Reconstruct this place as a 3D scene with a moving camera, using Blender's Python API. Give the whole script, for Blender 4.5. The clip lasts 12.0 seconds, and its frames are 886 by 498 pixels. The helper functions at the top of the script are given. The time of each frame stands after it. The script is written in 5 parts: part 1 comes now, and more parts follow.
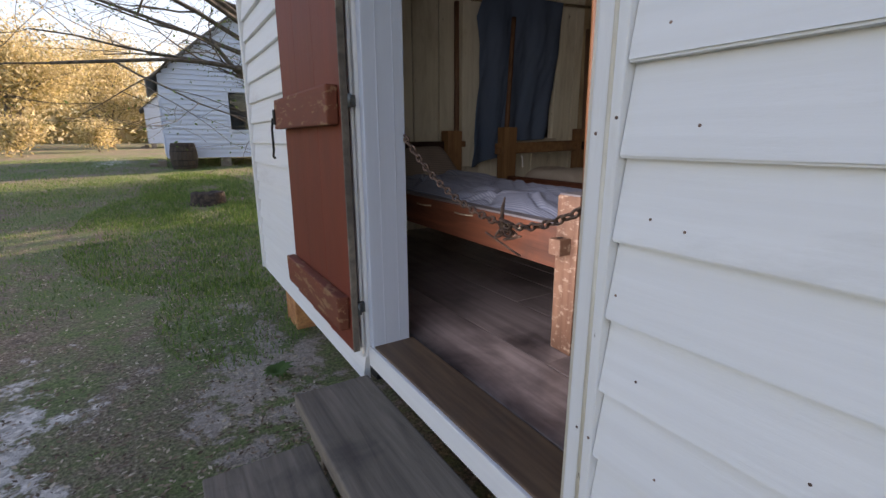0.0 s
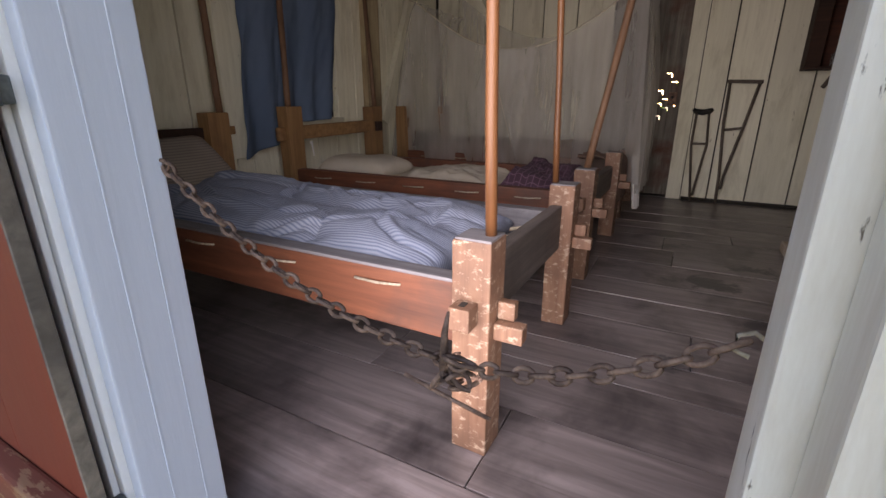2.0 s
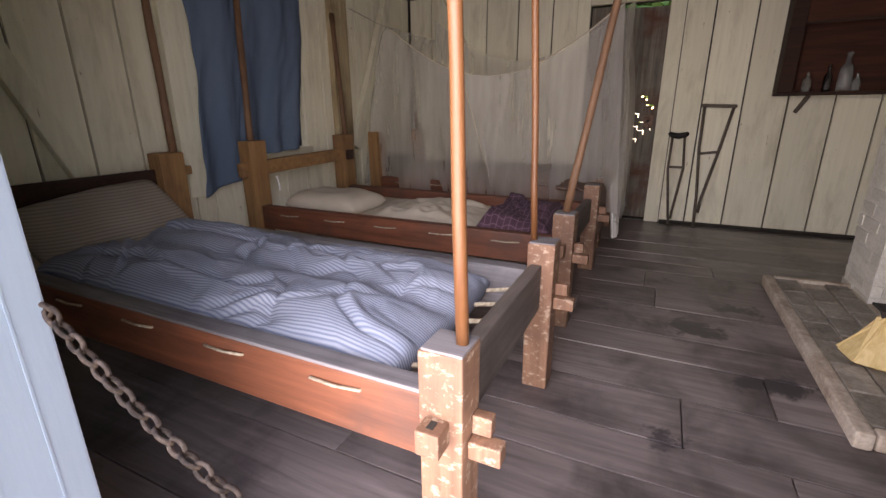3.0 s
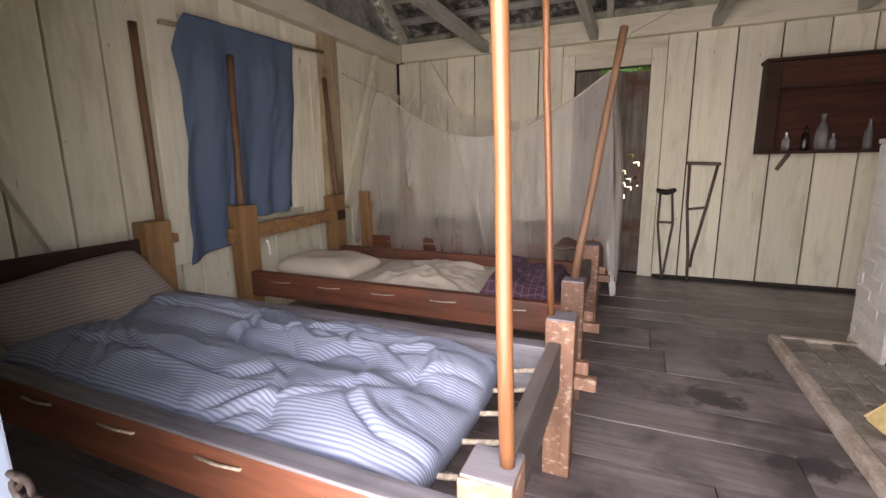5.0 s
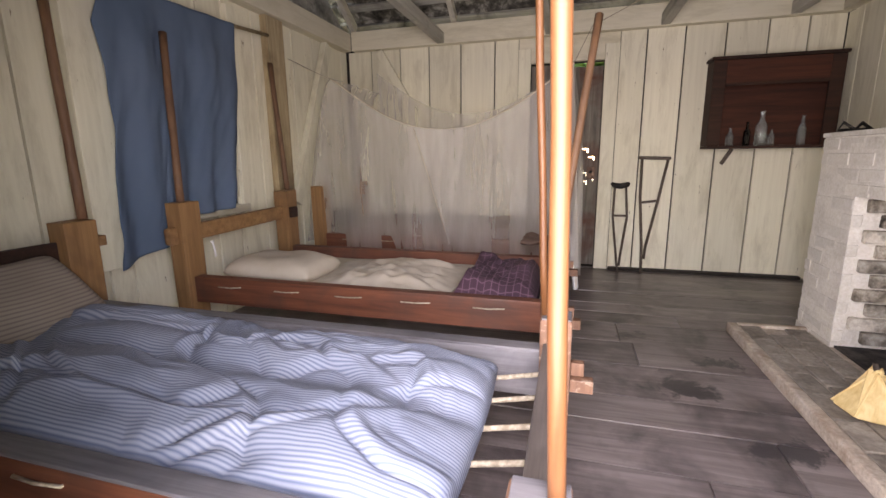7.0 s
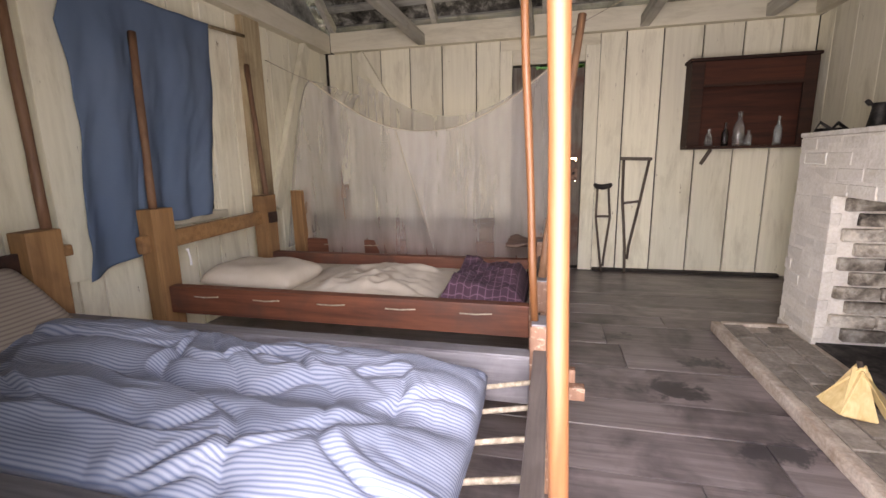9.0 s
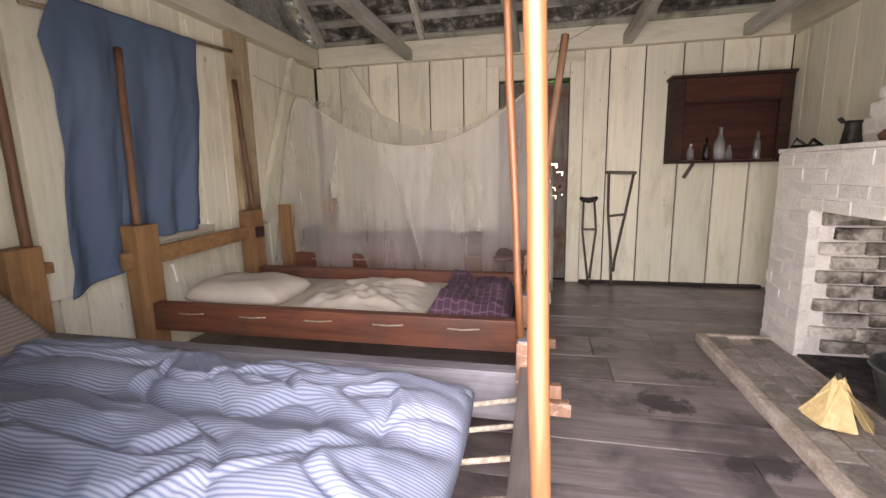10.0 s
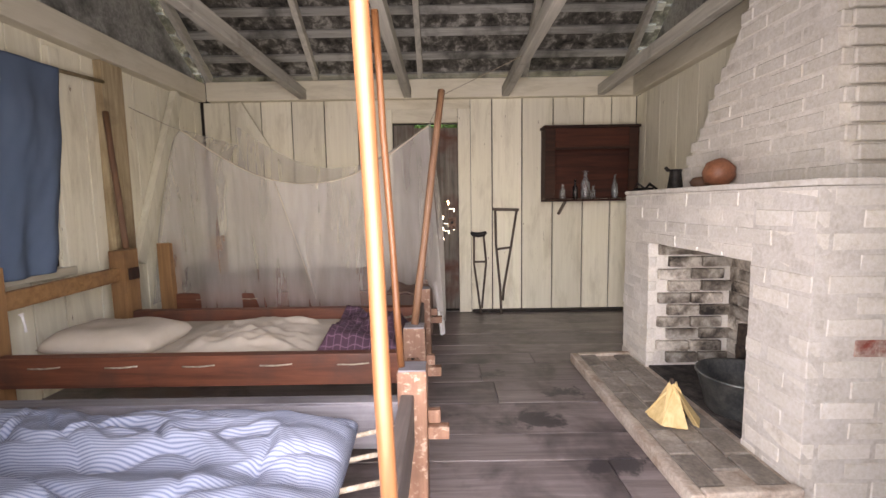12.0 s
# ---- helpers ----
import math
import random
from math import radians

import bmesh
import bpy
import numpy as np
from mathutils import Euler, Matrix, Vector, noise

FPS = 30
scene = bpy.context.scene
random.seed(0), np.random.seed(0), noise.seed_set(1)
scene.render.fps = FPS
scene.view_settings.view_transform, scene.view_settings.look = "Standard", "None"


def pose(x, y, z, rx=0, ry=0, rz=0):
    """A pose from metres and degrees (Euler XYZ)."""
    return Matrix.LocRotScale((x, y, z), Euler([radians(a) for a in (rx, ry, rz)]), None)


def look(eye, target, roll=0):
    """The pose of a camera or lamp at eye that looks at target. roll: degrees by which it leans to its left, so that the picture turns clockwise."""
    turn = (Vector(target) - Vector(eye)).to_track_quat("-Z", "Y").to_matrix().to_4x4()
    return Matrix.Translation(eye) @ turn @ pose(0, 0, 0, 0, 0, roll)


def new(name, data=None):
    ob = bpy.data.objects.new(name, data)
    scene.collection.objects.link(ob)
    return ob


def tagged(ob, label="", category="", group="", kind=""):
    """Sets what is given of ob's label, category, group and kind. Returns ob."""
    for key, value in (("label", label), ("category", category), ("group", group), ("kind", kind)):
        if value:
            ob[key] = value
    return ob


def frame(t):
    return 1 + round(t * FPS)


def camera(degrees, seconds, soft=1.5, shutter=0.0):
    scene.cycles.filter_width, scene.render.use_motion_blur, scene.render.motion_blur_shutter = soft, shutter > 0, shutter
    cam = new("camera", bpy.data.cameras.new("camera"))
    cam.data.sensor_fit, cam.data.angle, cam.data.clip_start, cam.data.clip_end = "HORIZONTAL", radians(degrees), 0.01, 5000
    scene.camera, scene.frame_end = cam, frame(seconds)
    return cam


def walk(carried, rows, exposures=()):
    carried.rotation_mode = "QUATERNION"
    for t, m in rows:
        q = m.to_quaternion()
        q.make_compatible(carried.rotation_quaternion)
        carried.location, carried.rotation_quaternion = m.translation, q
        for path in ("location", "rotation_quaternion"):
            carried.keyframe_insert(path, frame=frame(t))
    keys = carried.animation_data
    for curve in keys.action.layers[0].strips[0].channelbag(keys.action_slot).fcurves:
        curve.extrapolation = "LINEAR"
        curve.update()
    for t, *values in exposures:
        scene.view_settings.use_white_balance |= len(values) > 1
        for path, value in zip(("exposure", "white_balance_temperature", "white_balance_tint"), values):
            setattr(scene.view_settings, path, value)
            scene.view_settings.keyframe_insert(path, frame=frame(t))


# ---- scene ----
cam = camera(89.7, 12.0)
PATH = [
    (0, (-0.177, -0.015, 1.152), (0.856, 1.629, 0.672), -0.1),
    (0.5, (-0.058, 0.296, 1.17), (1.109, 1.811, 0.584), -1.7),
    (1, (0.014, 0.458, 1.196), (1.394, 1.78, 0.607), -0.2),
    (1.5, (0.053, 0.59, 1.238), (1.666, 1.607, 0.633), 0.2),
    (2, (0.127, 0.662, 1.259), (1.803, 1.562, 0.645), -0.0),
    (2.5, (0.287, 0.714, 1.312), (1.983, 1.592, 0.718), -0.6),
    (3, (0.321, 0.723, 1.422), (2.046, 1.549, 0.835), -0.4),
    (3.5, (0.31, 0.79, 1.483), (2.089, 1.565, 1.0), -0.4),
    (5.5, (0.414, 0.896, 1.499), (2.233, 1.647, 1.146), -0.5),
    (6, (0.432, 0.956, 1.486), (2.291, 1.602, 1.127), -0.6),
    (6.5, (0.454, 1.01, 1.478), (2.332, 1.576, 1.089), -0.5),
    (8.5, (0.514, 1.076, 1.472), (2.409, 1.579, 1.078), -1.0),
    (9, (0.52, 1.068, 1.477), (2.426, 1.534, 1.088), -1.1),
    (9.5, (0.522, 1.067, 1.484), (2.438, 1.5, 1.107), -1.0),
    (10, (0.516, 1.057, 1.5), (2.441, 1.477, 1.159), -1.1),
    (10.5, (0.497, 1.047, 1.508), (2.436, 1.454, 1.236), -1.3),
    (11, (0.47, 1.034, 1.505), (2.417, 1.418, 1.26), -1.4),
    (11.5, (0.43, 0.989, 1.526), (2.407, 1.194, 1.302), -1.0),
    (12, (0.413, 0.955, 1.526), (2.403, 0.958, 1.326), -0.9),
]
walk(cam, [(t, look(eye, target, roll)) for t, eye, target, roll in PATH],
     exposures=[(0, 1.3, 7600, 30), (1.0, 2.1, 7600, 30), (2.0, 2.2, 7600, 30), (2.5, 2.4, 7600, 30), (3.0, 2.9, 7600, 30), (3.7, 3.3, 7600, 30), (5.5, 3.45, 7600, 30), (6.5, 3.6, 7600, 30), (12, 3.82, 7600, 30)])

# ---- world and sun: low sun behind the cabin ----
F = 0.36            # cabin floor
G = -0.10           # ground at the cabin
world = bpy.data.worlds.new("sky")
scene.world = world
world.use_nodes = True
wn = world.node_tree.nodes
sky = wn.new("ShaderNodeTexSky")
sky.sky_type, sky.sun_disc = "NISHITA", False
sky.sun_elevation, sky.sun_rotation = radians(16), radians(70)
wn["Background"].inputs[1].default_value = 0.15
world.node_tree.links.new(sky.outputs[0], wn["Background"].inputs[0])
sun = new("sun", bpy.data.lights.new("sun", "SUN"))
sun.data.energy, sun.data.angle, sun.data.color = 4.0, radians(0.6), (1.0, 0.86, 0.66)
sun.matrix_world = look((0, 0, 0), (-math.cos(radians(16)) * math.sin(radians(70)), -math.cos(radians(16)) * math.cos(radians(70)), -math.sin(radians(16))))

# added lamp inside the front doorway, boosting the sky light that falls in
lamp = new("doorway_fill", bpy.data.lights.new("doorway_fill", "AREA"))
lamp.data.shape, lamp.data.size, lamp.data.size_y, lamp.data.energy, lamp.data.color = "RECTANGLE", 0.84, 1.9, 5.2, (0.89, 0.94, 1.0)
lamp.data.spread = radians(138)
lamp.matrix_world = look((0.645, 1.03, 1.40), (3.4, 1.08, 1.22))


# ---- materials ----
def material(name, rough=0.7, metal=0.0):
    m = bpy.data.materials.new(name)
    m.use_nodes = True
    b = m.node_tree.nodes["Principled BSDF"]
    b.inputs["Roughness"].default_value, b.inputs["Metallic"].default_value = rough, metal
    return m, m.node_tree, b


def coords(nt, scale, jitter=True):
    n, l = nt.nodes, nt.links
    tc, mp = n.new("ShaderNodeTexCoord"), n.new("ShaderNodeMapping")
    mp.inputs["Scale"].default_value = scale
    l.new(tc.outputs["Object"], mp.inputs["Vector"])
    if jitter:
        oi, mul = n.new("ShaderNodeObjectInfo"), n.new("ShaderNodeVectorMath")
        mul.operation = "MULTIPLY"
        mul.inputs[1].default_value = (37.0, 53.0, 71.0)
        l.new(oi.outputs["Random"], mul.inputs[0])
        l.new(mul.outputs[0], mp.inputs["Location"])
    return mp.outputs[0]


def noise_tex(nt, vec, scale, detail=6, rough=0.6, dist=0.0):
    t = nt.nodes.new("ShaderNodeTexNoise")
    t.inputs["Scale"].default_value, t.inputs["Detail"].default_value = scale, detail
    t.inputs["Roughness"].default_value, t.inputs["Distortion"].default_value = rough, dist
    nt.links.new(vec, t.inputs["Vector"])
    return t.outputs["Fac"]


def ramp(nt, fac, stops):
    r = nt.nodes.new("ShaderNodeValToRGB")
    e = r.color_ramp.elements
    while len(e) < len(stops):
        e.new(0.5)
    for el, (p, c) in zip(e, stops):
        el.position = p
        el.color = (*c, 1) if len(c) == 3 else c
    nt.links.new(fac, r.inputs["Fac"])
    return r.outputs["Color"]


def mix(nt, fac, a, b, mode="MIX"):
    m = nt.nodes.new("ShaderNodeMix")
    m.data_type, m.blend_type = "RGBA", mode
    for sock, v in ((m.inputs[0], fac), (m.inputs[6], a), (m.inputs[7], b)):
        if isinstance(v, (int, float)):
            sock.default_value = v
        elif isinstance(v, tuple):
            sock.default_value = (*v, 1)
        else:
            nt.links.new(v, sock)
    return m.outputs[2]


def bump(nt, b, fac, strength=0.3, dist=0.004):
    n = nt.nodes.new("ShaderNodeBump")
    n.inputs["Strength"].default_value, n.inputs["Distance"].default_value = strength, dist
    nt.links.new(fac, n.inputs["Height"])
    nt.links.new(n.outputs[0], b.inputs["Normal"])


def vary(nt, col, amount):
    """Piece by piece, a little lighter or darker."""
    oi, mr = nt.nodes.new("ShaderNodeObjectInfo"), nt.nodes.new("ShaderNodeMapRange")
    nt.links.new(oi.outputs["Random"], mr.inputs[0])
    mr.inputs[3].default_value, mr.inputs[4].default_value = 1 - amount, 1 + amount
    hsv = nt.nodes.new("ShaderNodeHueSaturation")
    nt.links.new(mr.outputs[0], hsv.inputs["Value"])
    nt.links.new(col, hsv.inputs["Color"])
    return hsv.outputs[0]


def wood(name, dark, light, axis, rough=0.65, grain=1.0, stain=None, stain_at=0.6, amount=0.12, relief=0.35, worn=None, worn_at=0.62, saw=0.0):
    """Grain drawn out along axis 0, 1 or 2; stain: blotches; worn: paler scuffs."""
    m, nt, b = material(name, rough)
    s = [26.0 * grain] * 3
    s[axis] = 1.6 * grain
    vec = coords(nt, s)
    g = noise_tex(nt, vec, 1.0, 8, 0.65, 0.6)
    col = ramp(nt, g, [(0.3, dark), (0.7, light)])
    blot = noise_tex(nt, coords(nt, (1, 1, 1)), 2.6, 5, 0.6, 0.3)
    if stain:
        col = mix(nt, ramp(nt, blot, [(stain_at - 0.12, (0, 0, 0)), (stain_at + 0.12, (1, 1, 1))]), col, stain)
    if worn:
        s2 = [9.0] * 3
        s2[axis] = 3.0
        if saw:
            s2 = [saw * 0.6] * 3
            s2[axis] = saw
        w = noise_tex(nt, coords(nt, s2), 1.0, 9, 0.75)
        col = mix(nt, ramp(nt, w, [(worn_at - 0.04, (0, 0, 0)), (worn_at + 0.04, (1, 1, 1))]), col, worn)
    nt.links.new(vary(nt, col, amount), b.inputs["Base Color"])
    bump(nt, b, g, relief, 0.004)
    return m


def paint(name, col, dirt, wood_col, axis, rough=0.55, dirt_at=0.62, chip_at=0.70, amount=0.05):
    """Old paint: brush streaks along axis, dirt, and chips down to the wood."""
    m, nt, b = material(name, rough)
    s = [40.0] * 3
    s[axis] = 1.5
    streak = noise_tex(nt, coords(nt, s), 1.0, 6, 0.6)
    s2 = [6.0] * 3
    s2[axis] = 1.3
    d = noise_tex(nt, coords(nt, s2), 1.0, 7, 0.7, 0.4)
    s3 = [30.0] * 3
    s3[axis] = 7.0
    ch = noise_tex(nt, coords(nt, s3), 1.0, 9, 0.7)
    c = mix(nt, ramp(nt, streak, [(0.35, (0, 0, 0)), (0.75, (0.22, 0.22, 0.22))]), col, dirt)
    c = mix(nt, ramp(nt, d, [(dirt_at - 0.15, (0, 0, 0)), (dirt_at + 0.15, (0.8, 0.8, 0.8))]), c, dirt)
    c = mix(nt, ramp(nt, ch, [(chip_at, (0, 0, 0)), (chip_at + 0.03, (1, 1, 1))]), c, wood_col)
    nt.links.new(vary(nt, c, amount), b.inputs["Base Color"])
    bump(nt, b, mix(nt, 0.5, streak, ch), 0.35, 0.004)
    return m


def mottled(name, stops, scale=8.0, rough=0.85, relief=0.5, dist=0.006, fine=60.0, amount=0.1, metal=0.0, jitter=True):
    m, nt, b = material(name, rough, metal)
    v = coords(nt, (1, 1, 1), jitter)
    a, f = noise_tex(nt, v, scale, 7, 0.65, 0.3), noise_tex(nt, v, fine, 4, 0.6)
    c = ramp(nt, a, stops)
    c = mix(nt, 0.35, c, ramp(nt, f, [(0.3, (0.25, 0.25, 0.25)), (0.7, (0.85, 0.85, 0.85))]), "OVERLAY")
    nt.links.new(vary(nt, c, amount), b.inputs["Base Color"])
    bump(nt, b, mix(nt, 0.5, a, f), relief, dist)
    return m


def cloth(name, col, col2, weave=400.0, stripes=None, checks=None, soft=2.5, rough=0.95, see=0.0):
    m, nt, b = material(name, rough)
    v = coords(nt, (1, 1, 1), False)
    a = noise_tex(nt, v, soft, 5, 0.6)
    c = mix(nt, ramp(nt, a, [(0.35, (0, 0, 0)), (0.65, (1, 1, 1))]), col, col2)
    if stripes:
        axis, per, width, tint = stripes
        for axis in (axis if isinstance(axis, tuple) else (axis,)):
            sx, ma = nt.nodes.new("ShaderNodeSeparateXYZ"), nt.nodes.new("ShaderNodeMath")
            wob, add = nt.nodes.new("ShaderNodeMath"), nt.nodes.new("ShaderNodeMath")
            nt.links.new(v, sx.inputs[0])
            wob.operation, add.operation = "MULTIPLY", "ADD"
            nt.links.new(a, wob.inputs[0])
            wob.inputs[1].default_value = 0.003
            nt.links.new(sx.outputs[axis], add.inputs[0])
            nt.links.new(wob.outputs[0], add.inputs[1])
            ma.operation = "PINGPONG"
            nt.links.new(add.outputs[0], ma.inputs[0])
            ma.inputs[1].default_value = per
            c = mix(nt, ramp(nt, ma.outputs[0], [(per * width * 0.7, (1, 1, 1)), (per * width, (0, 0, 0))]), c, tint)
    nt.links.new(c, b.inputs["Base Color"])
    bump(nt, b, noise_tex(nt, v, weave, 2, 0.5), 0.25, 0.001)
    if see:
        tr, mx = nt.nodes.new("ShaderNodeBsdfTranslucent"), nt.nodes.new("ShaderNodeMixShader")
        nt.links.new(c, tr.inputs[0])
        mx.inputs[0].default_value = see
        nt.links.new(b.outputs[0], mx.inputs[1])
        nt.links.new(tr.outputs[0], mx.inputs[2])
        nt.links.new(mx.outputs[0], nt.nodes["Material Output"].inputs[0])
    return m


def band(nt, vec, cx, cy, rx, ry, wob):
    """Soft-edged trodden patch round (cx, cy)."""
    mp, ln, ad = nt.nodes.new("ShaderNodeMapping"), nt.nodes.new("ShaderNodeVectorMath"), nt.nodes.new("ShaderNodeMath")
    mp.inputs["Location"].default_value = (-cx / rx, -cy / ry, 0)
    mp.inputs["Scale"].default_value = (1 / rx, 1 / ry, 0)
    nt.links.new(vec, mp.inputs["Vector"])
    ln.operation, ad.operation = "LENGTH", "MULTIPLY_ADD"
    nt.links.new(mp.outputs[0], ln.inputs[0])
    nt.links.new(wob, ad.inputs[0])
    ad.inputs[1].default_value = 1.6
    nt.links.new(ln.outputs["Value"], ad.inputs[2])
    return ramp(nt, ad.outputs[0], [(0.9, (1, 1, 1)), (1.0, (0, 0, 0))])


CREAM, DIRT, BARE = (0.78, 0.75, 0.60), (0.40, 0.36, 0.24), (0.22, 0.17, 0.10)
whitewash = paint("whitewashed_plank", CREAM, DIRT, BARE, 2, 0.8, 0.65, 0.66, 0.10)
whitewash_x = paint("whitewashed_beam_x", (0.66, 0.62, 0.50), DIRT, BARE, 0, 0.8, 0.6, 0.68)
whitewash_y = paint("whitewashed_beam_y", (0.70, 0.66, 0.52), DIRT, BARE, 1, 0.8, 0.62, 0.68)
white_y = paint("white_clapboard", (0.80, 0.80, 0.80), (0.55, 0.53, 0.50), (0.18, 0.14, 0.11), 1, 0.5, 0.72, 0.72, 0.02)
white_z = paint("white_casing", (0.78, 0.78, 0.78), (0.52, 0.49, 0.44), (0.16, 0.13, 0.10), 2, 0.5, 0.68, 0.68, 0.02)
peeling_z = paint("peeling_cream_paint", (0.80, 0.775, 0.70), (0.46, 0.38, 0.26), (0.12, 0.09, 0.06), 2, 0.55, 0.55, 0.64, 0.02)
bluegrey_z = paint("pale_blue_jamb", (0.60, 0.65, 0.74), (0.48, 0.52, 0.58), (0.3, 0.28, 0.26), 2, 0.5, 0.74, 0.78, 0.02)
red_paint = paint("red_door_paint", (0.205, 0.034, 0.014), (0.14, 0.028, 0.014), (0.36, 0.20, 0.14), 2, 0.6, 0.55, 0.70, 0.04)
red_batten = paint("worn_red_batten", (0.22, 0.052, 0.024), (0.15, 0.040, 0.020), (0.30, 0.15, 0.075), 1, 0.7, 0.5, 0.55, 0.05)
dark_wood = wood("dark_gap_wood", (0.012, 0.010, 0.008), (0.03, 0.025, 0.02), 2, 0.9)
floor_wood = wood("worn_floor_plank", (0.13, 0.108, 0.105), (0.30, 0.255, 0.25), 1, 0.33, 1.0, (0.04, 0.033, 0.034), 0.59, 0.20, 0.4)
STAINS = ((2.72, 0.52, 0.55, 0.95), (3.34, 0.62, 0.42, 0.60), (2.30, 0.15, 0.40, 0.80), (3.05, 0.25, 0.30, 0.70), (1.75, 0.62, 0.35, 0.50))
nt_ = floor_wood.node_tree
v_ = coords(nt_, (1, 1, 1), False)
wob_ = noise_tex(nt_, v_, 5.0, 7, 0.7, 0.3)
in_ = nt_.nodes["Principled BSDF"].inputs["Base Color"]
c_ = in_.links[0].from_socket
for cx, cy, rx, ry in STAINS:
    c_ = mix(nt_, band(nt_, v_, cx, cy, rx, ry, wob_), c_, (0.055, 0.048, 0.052))
nt_.links.new(c_, in_)
sill_wood = wood("scuffed_threshold", (0.10, 0.06, 0.04), (0.24, 0.15, 0.09), 1, 0.6, 1.0, (0.09, 0.08, 0.07), 0.6, 0.05, 0.4)
step_wood = wood("grey_step_wood", (0.12, 0.10, 0.078), (0.29, 0.24, 0.19), 1, 0.8, 1.0, (0.06, 0.05, 0.045), 0.62)
rail_y = wood("brown_rail_wood", (0.085, 0.026, 0.013), (0.215, 0.073, 0.036), 1, 0.6, 1.0, (0.07, 0.035, 0.025), 0.62, 0.1, 0.35, (0.34, 0.24, 0.18), 0.74)
rail_top = wood("dusty_rail_top", (0.085, 0.08, 0.085), (0.22, 0.21, 0.22), 1, 0.6, 1.0, (0.06, 0.055, 0.06), 0.62)
rail_x = wood("grey_rail_wood", (0.06, 0.05, 0.045), (0.16, 0.13, 0.115), 0, 0.7, 1.0, (0.05, 0.04, 0.035), 0.6)
post_z = wood("scuffed_post_wood", (0.13, 0.062, 0.036), (0.26, 0.14, 0.085), 2, 0.65, 1.0, (0.10, 0.05, 0.03), 0.62, 0.1, 0.35, (0.36, 0.26, 0.19), 0.58, 44.0)
head_z = wood("honey_post_wood", (0.17, 0.085, 0.032), (0.32, 0.175, 0.075), 2, 0.65, 1.0, (0.12, 0.06, 0.03), 0.64)
head_y = wood("honey_rail_wood", (0.17, 0.085, 0.032), (0.32, 0.175, 0.075), 1, 0.65, 1.0, (0.12, 0.06, 0.03), 0.64)
pole_z = wood("orange_pole_wood", (0.105, 0.039, 0.013), (0.19, 0.079, 0.029), 2, 0.5, 1.2, None, 0.6, 0.05, 0.15)
pole_dark = wood("brown_pole_wood", (0.11, 0.055, 0.03), (0.22, 0.115, 0.06), 2, 0.6)
cabinet_wood = wood("dark_cabinet_wood", (0.014, 0.006, 0.003), (0.05, 0.018, 0.009), 1, 0.85, 1.0)
cabinet_back = wood("red_brown_cabinet_back", (0.032, 0.009, 0.004), (0.09, 0.024, 0.010), 1, 0.85, 1.0)
crutch_wood = wood("old_crutch_wood", (0.05, 0.04, 0.03), (0.13, 0.10, 0.075), 2, 0.7)
door_wood = wood("weathered_door_wood", (0.07, 0.062, 0.05), (0.24, 0.215, 0.18), 2, 0.8, 1.0, (0.10, 0.035, 0.02), 0.6)
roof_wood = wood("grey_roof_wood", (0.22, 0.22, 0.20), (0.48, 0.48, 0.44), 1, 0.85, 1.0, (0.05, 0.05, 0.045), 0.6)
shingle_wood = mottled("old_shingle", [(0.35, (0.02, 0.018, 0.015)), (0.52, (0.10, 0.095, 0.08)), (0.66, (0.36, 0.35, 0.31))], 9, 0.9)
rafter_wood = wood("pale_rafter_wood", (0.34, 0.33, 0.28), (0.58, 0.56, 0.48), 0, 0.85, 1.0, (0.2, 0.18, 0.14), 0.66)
brown_stud = wood("bare_stud_wood", (0.24, 0.17, 0.09), (0.50, 0.41, 0.26), 2, 0.8, 1.0, (0.16, 0.11, 0.06), 0.62)
brick_white = mottled("whitewashed_brick", [(0.30, (0.52, 0.48, 0.41)), (0.42, (0.68, 0.65, 0.57)), (0.7, (0.75, 0.72, 0.65))], 5, 0.9, 0.8, 0.008)
mortar_white = mottled("whitewashed_mortar", [(0.3, (0.58, 0.55, 0.48)), (0.6, (0.74, 0.71, 0.64))], 8, 0.95, 0.8, 0.008)
brick_soot = mottled("sooty_brick", [(0.36, (0.03, 0.026, 0.022)), (0.46, (0.24, 0.21, 0.17)), (0.58, (0.60, 0.56, 0.48))], 4.5, 0.95, 0.8, 0.008, 50, 0.35)
brick_red = mottled("bare_red_brick", [(0.4, (0.25, 0.06, 0.04)), (0.6, (0.5, 0.40, 0.34))], 14, 0.9)
brick_hearth = mottled("dusty_hearth_brick", [(0.3, (0.13, 0.11, 0.09)), (0.55, (0.28, 0.25, 0.21)), (0.75, (0.42, 0.38, 0.33))], 6, 0.9, 0.7, 0.006, 60, 0.18)
hearth_edge = mottled("worn_hearth_edge", [(0.3, (0.30, 0.22, 0.16)), (0.6, (0.55, 0.48, 0.40))], 8, 0.9)
ash = mottled("ash_black", [(0.4, (0.015, 0.013, 0.012)), (0.7, (0.09, 0.08, 0.07))], 9, 0.95)
iron = mottled("rusty_iron", [(0.4, (0.10, 0.06, 0.045)), (0.65, (0.30, 0.19, 0.14))], 30, 0.75, 0.4, 0.001, 200, 0.1, 0.35)
dark_iron = mottled("black_iron", [(0.4, (0.012, 0.012, 0.012)), (0.7, (0.05, 0.045, 0.04))], 20, 0.6, 0.3, 0.001, 150, 0.1, 0.6)
zinc = mottled("dull_zinc", [(0.4, (0.09, 0.10, 0.10)), (0.7, (0.20, 0.21, 0.20))], 12, 0.5, 0.2, 0.002, 90, 0.1, 0.7)
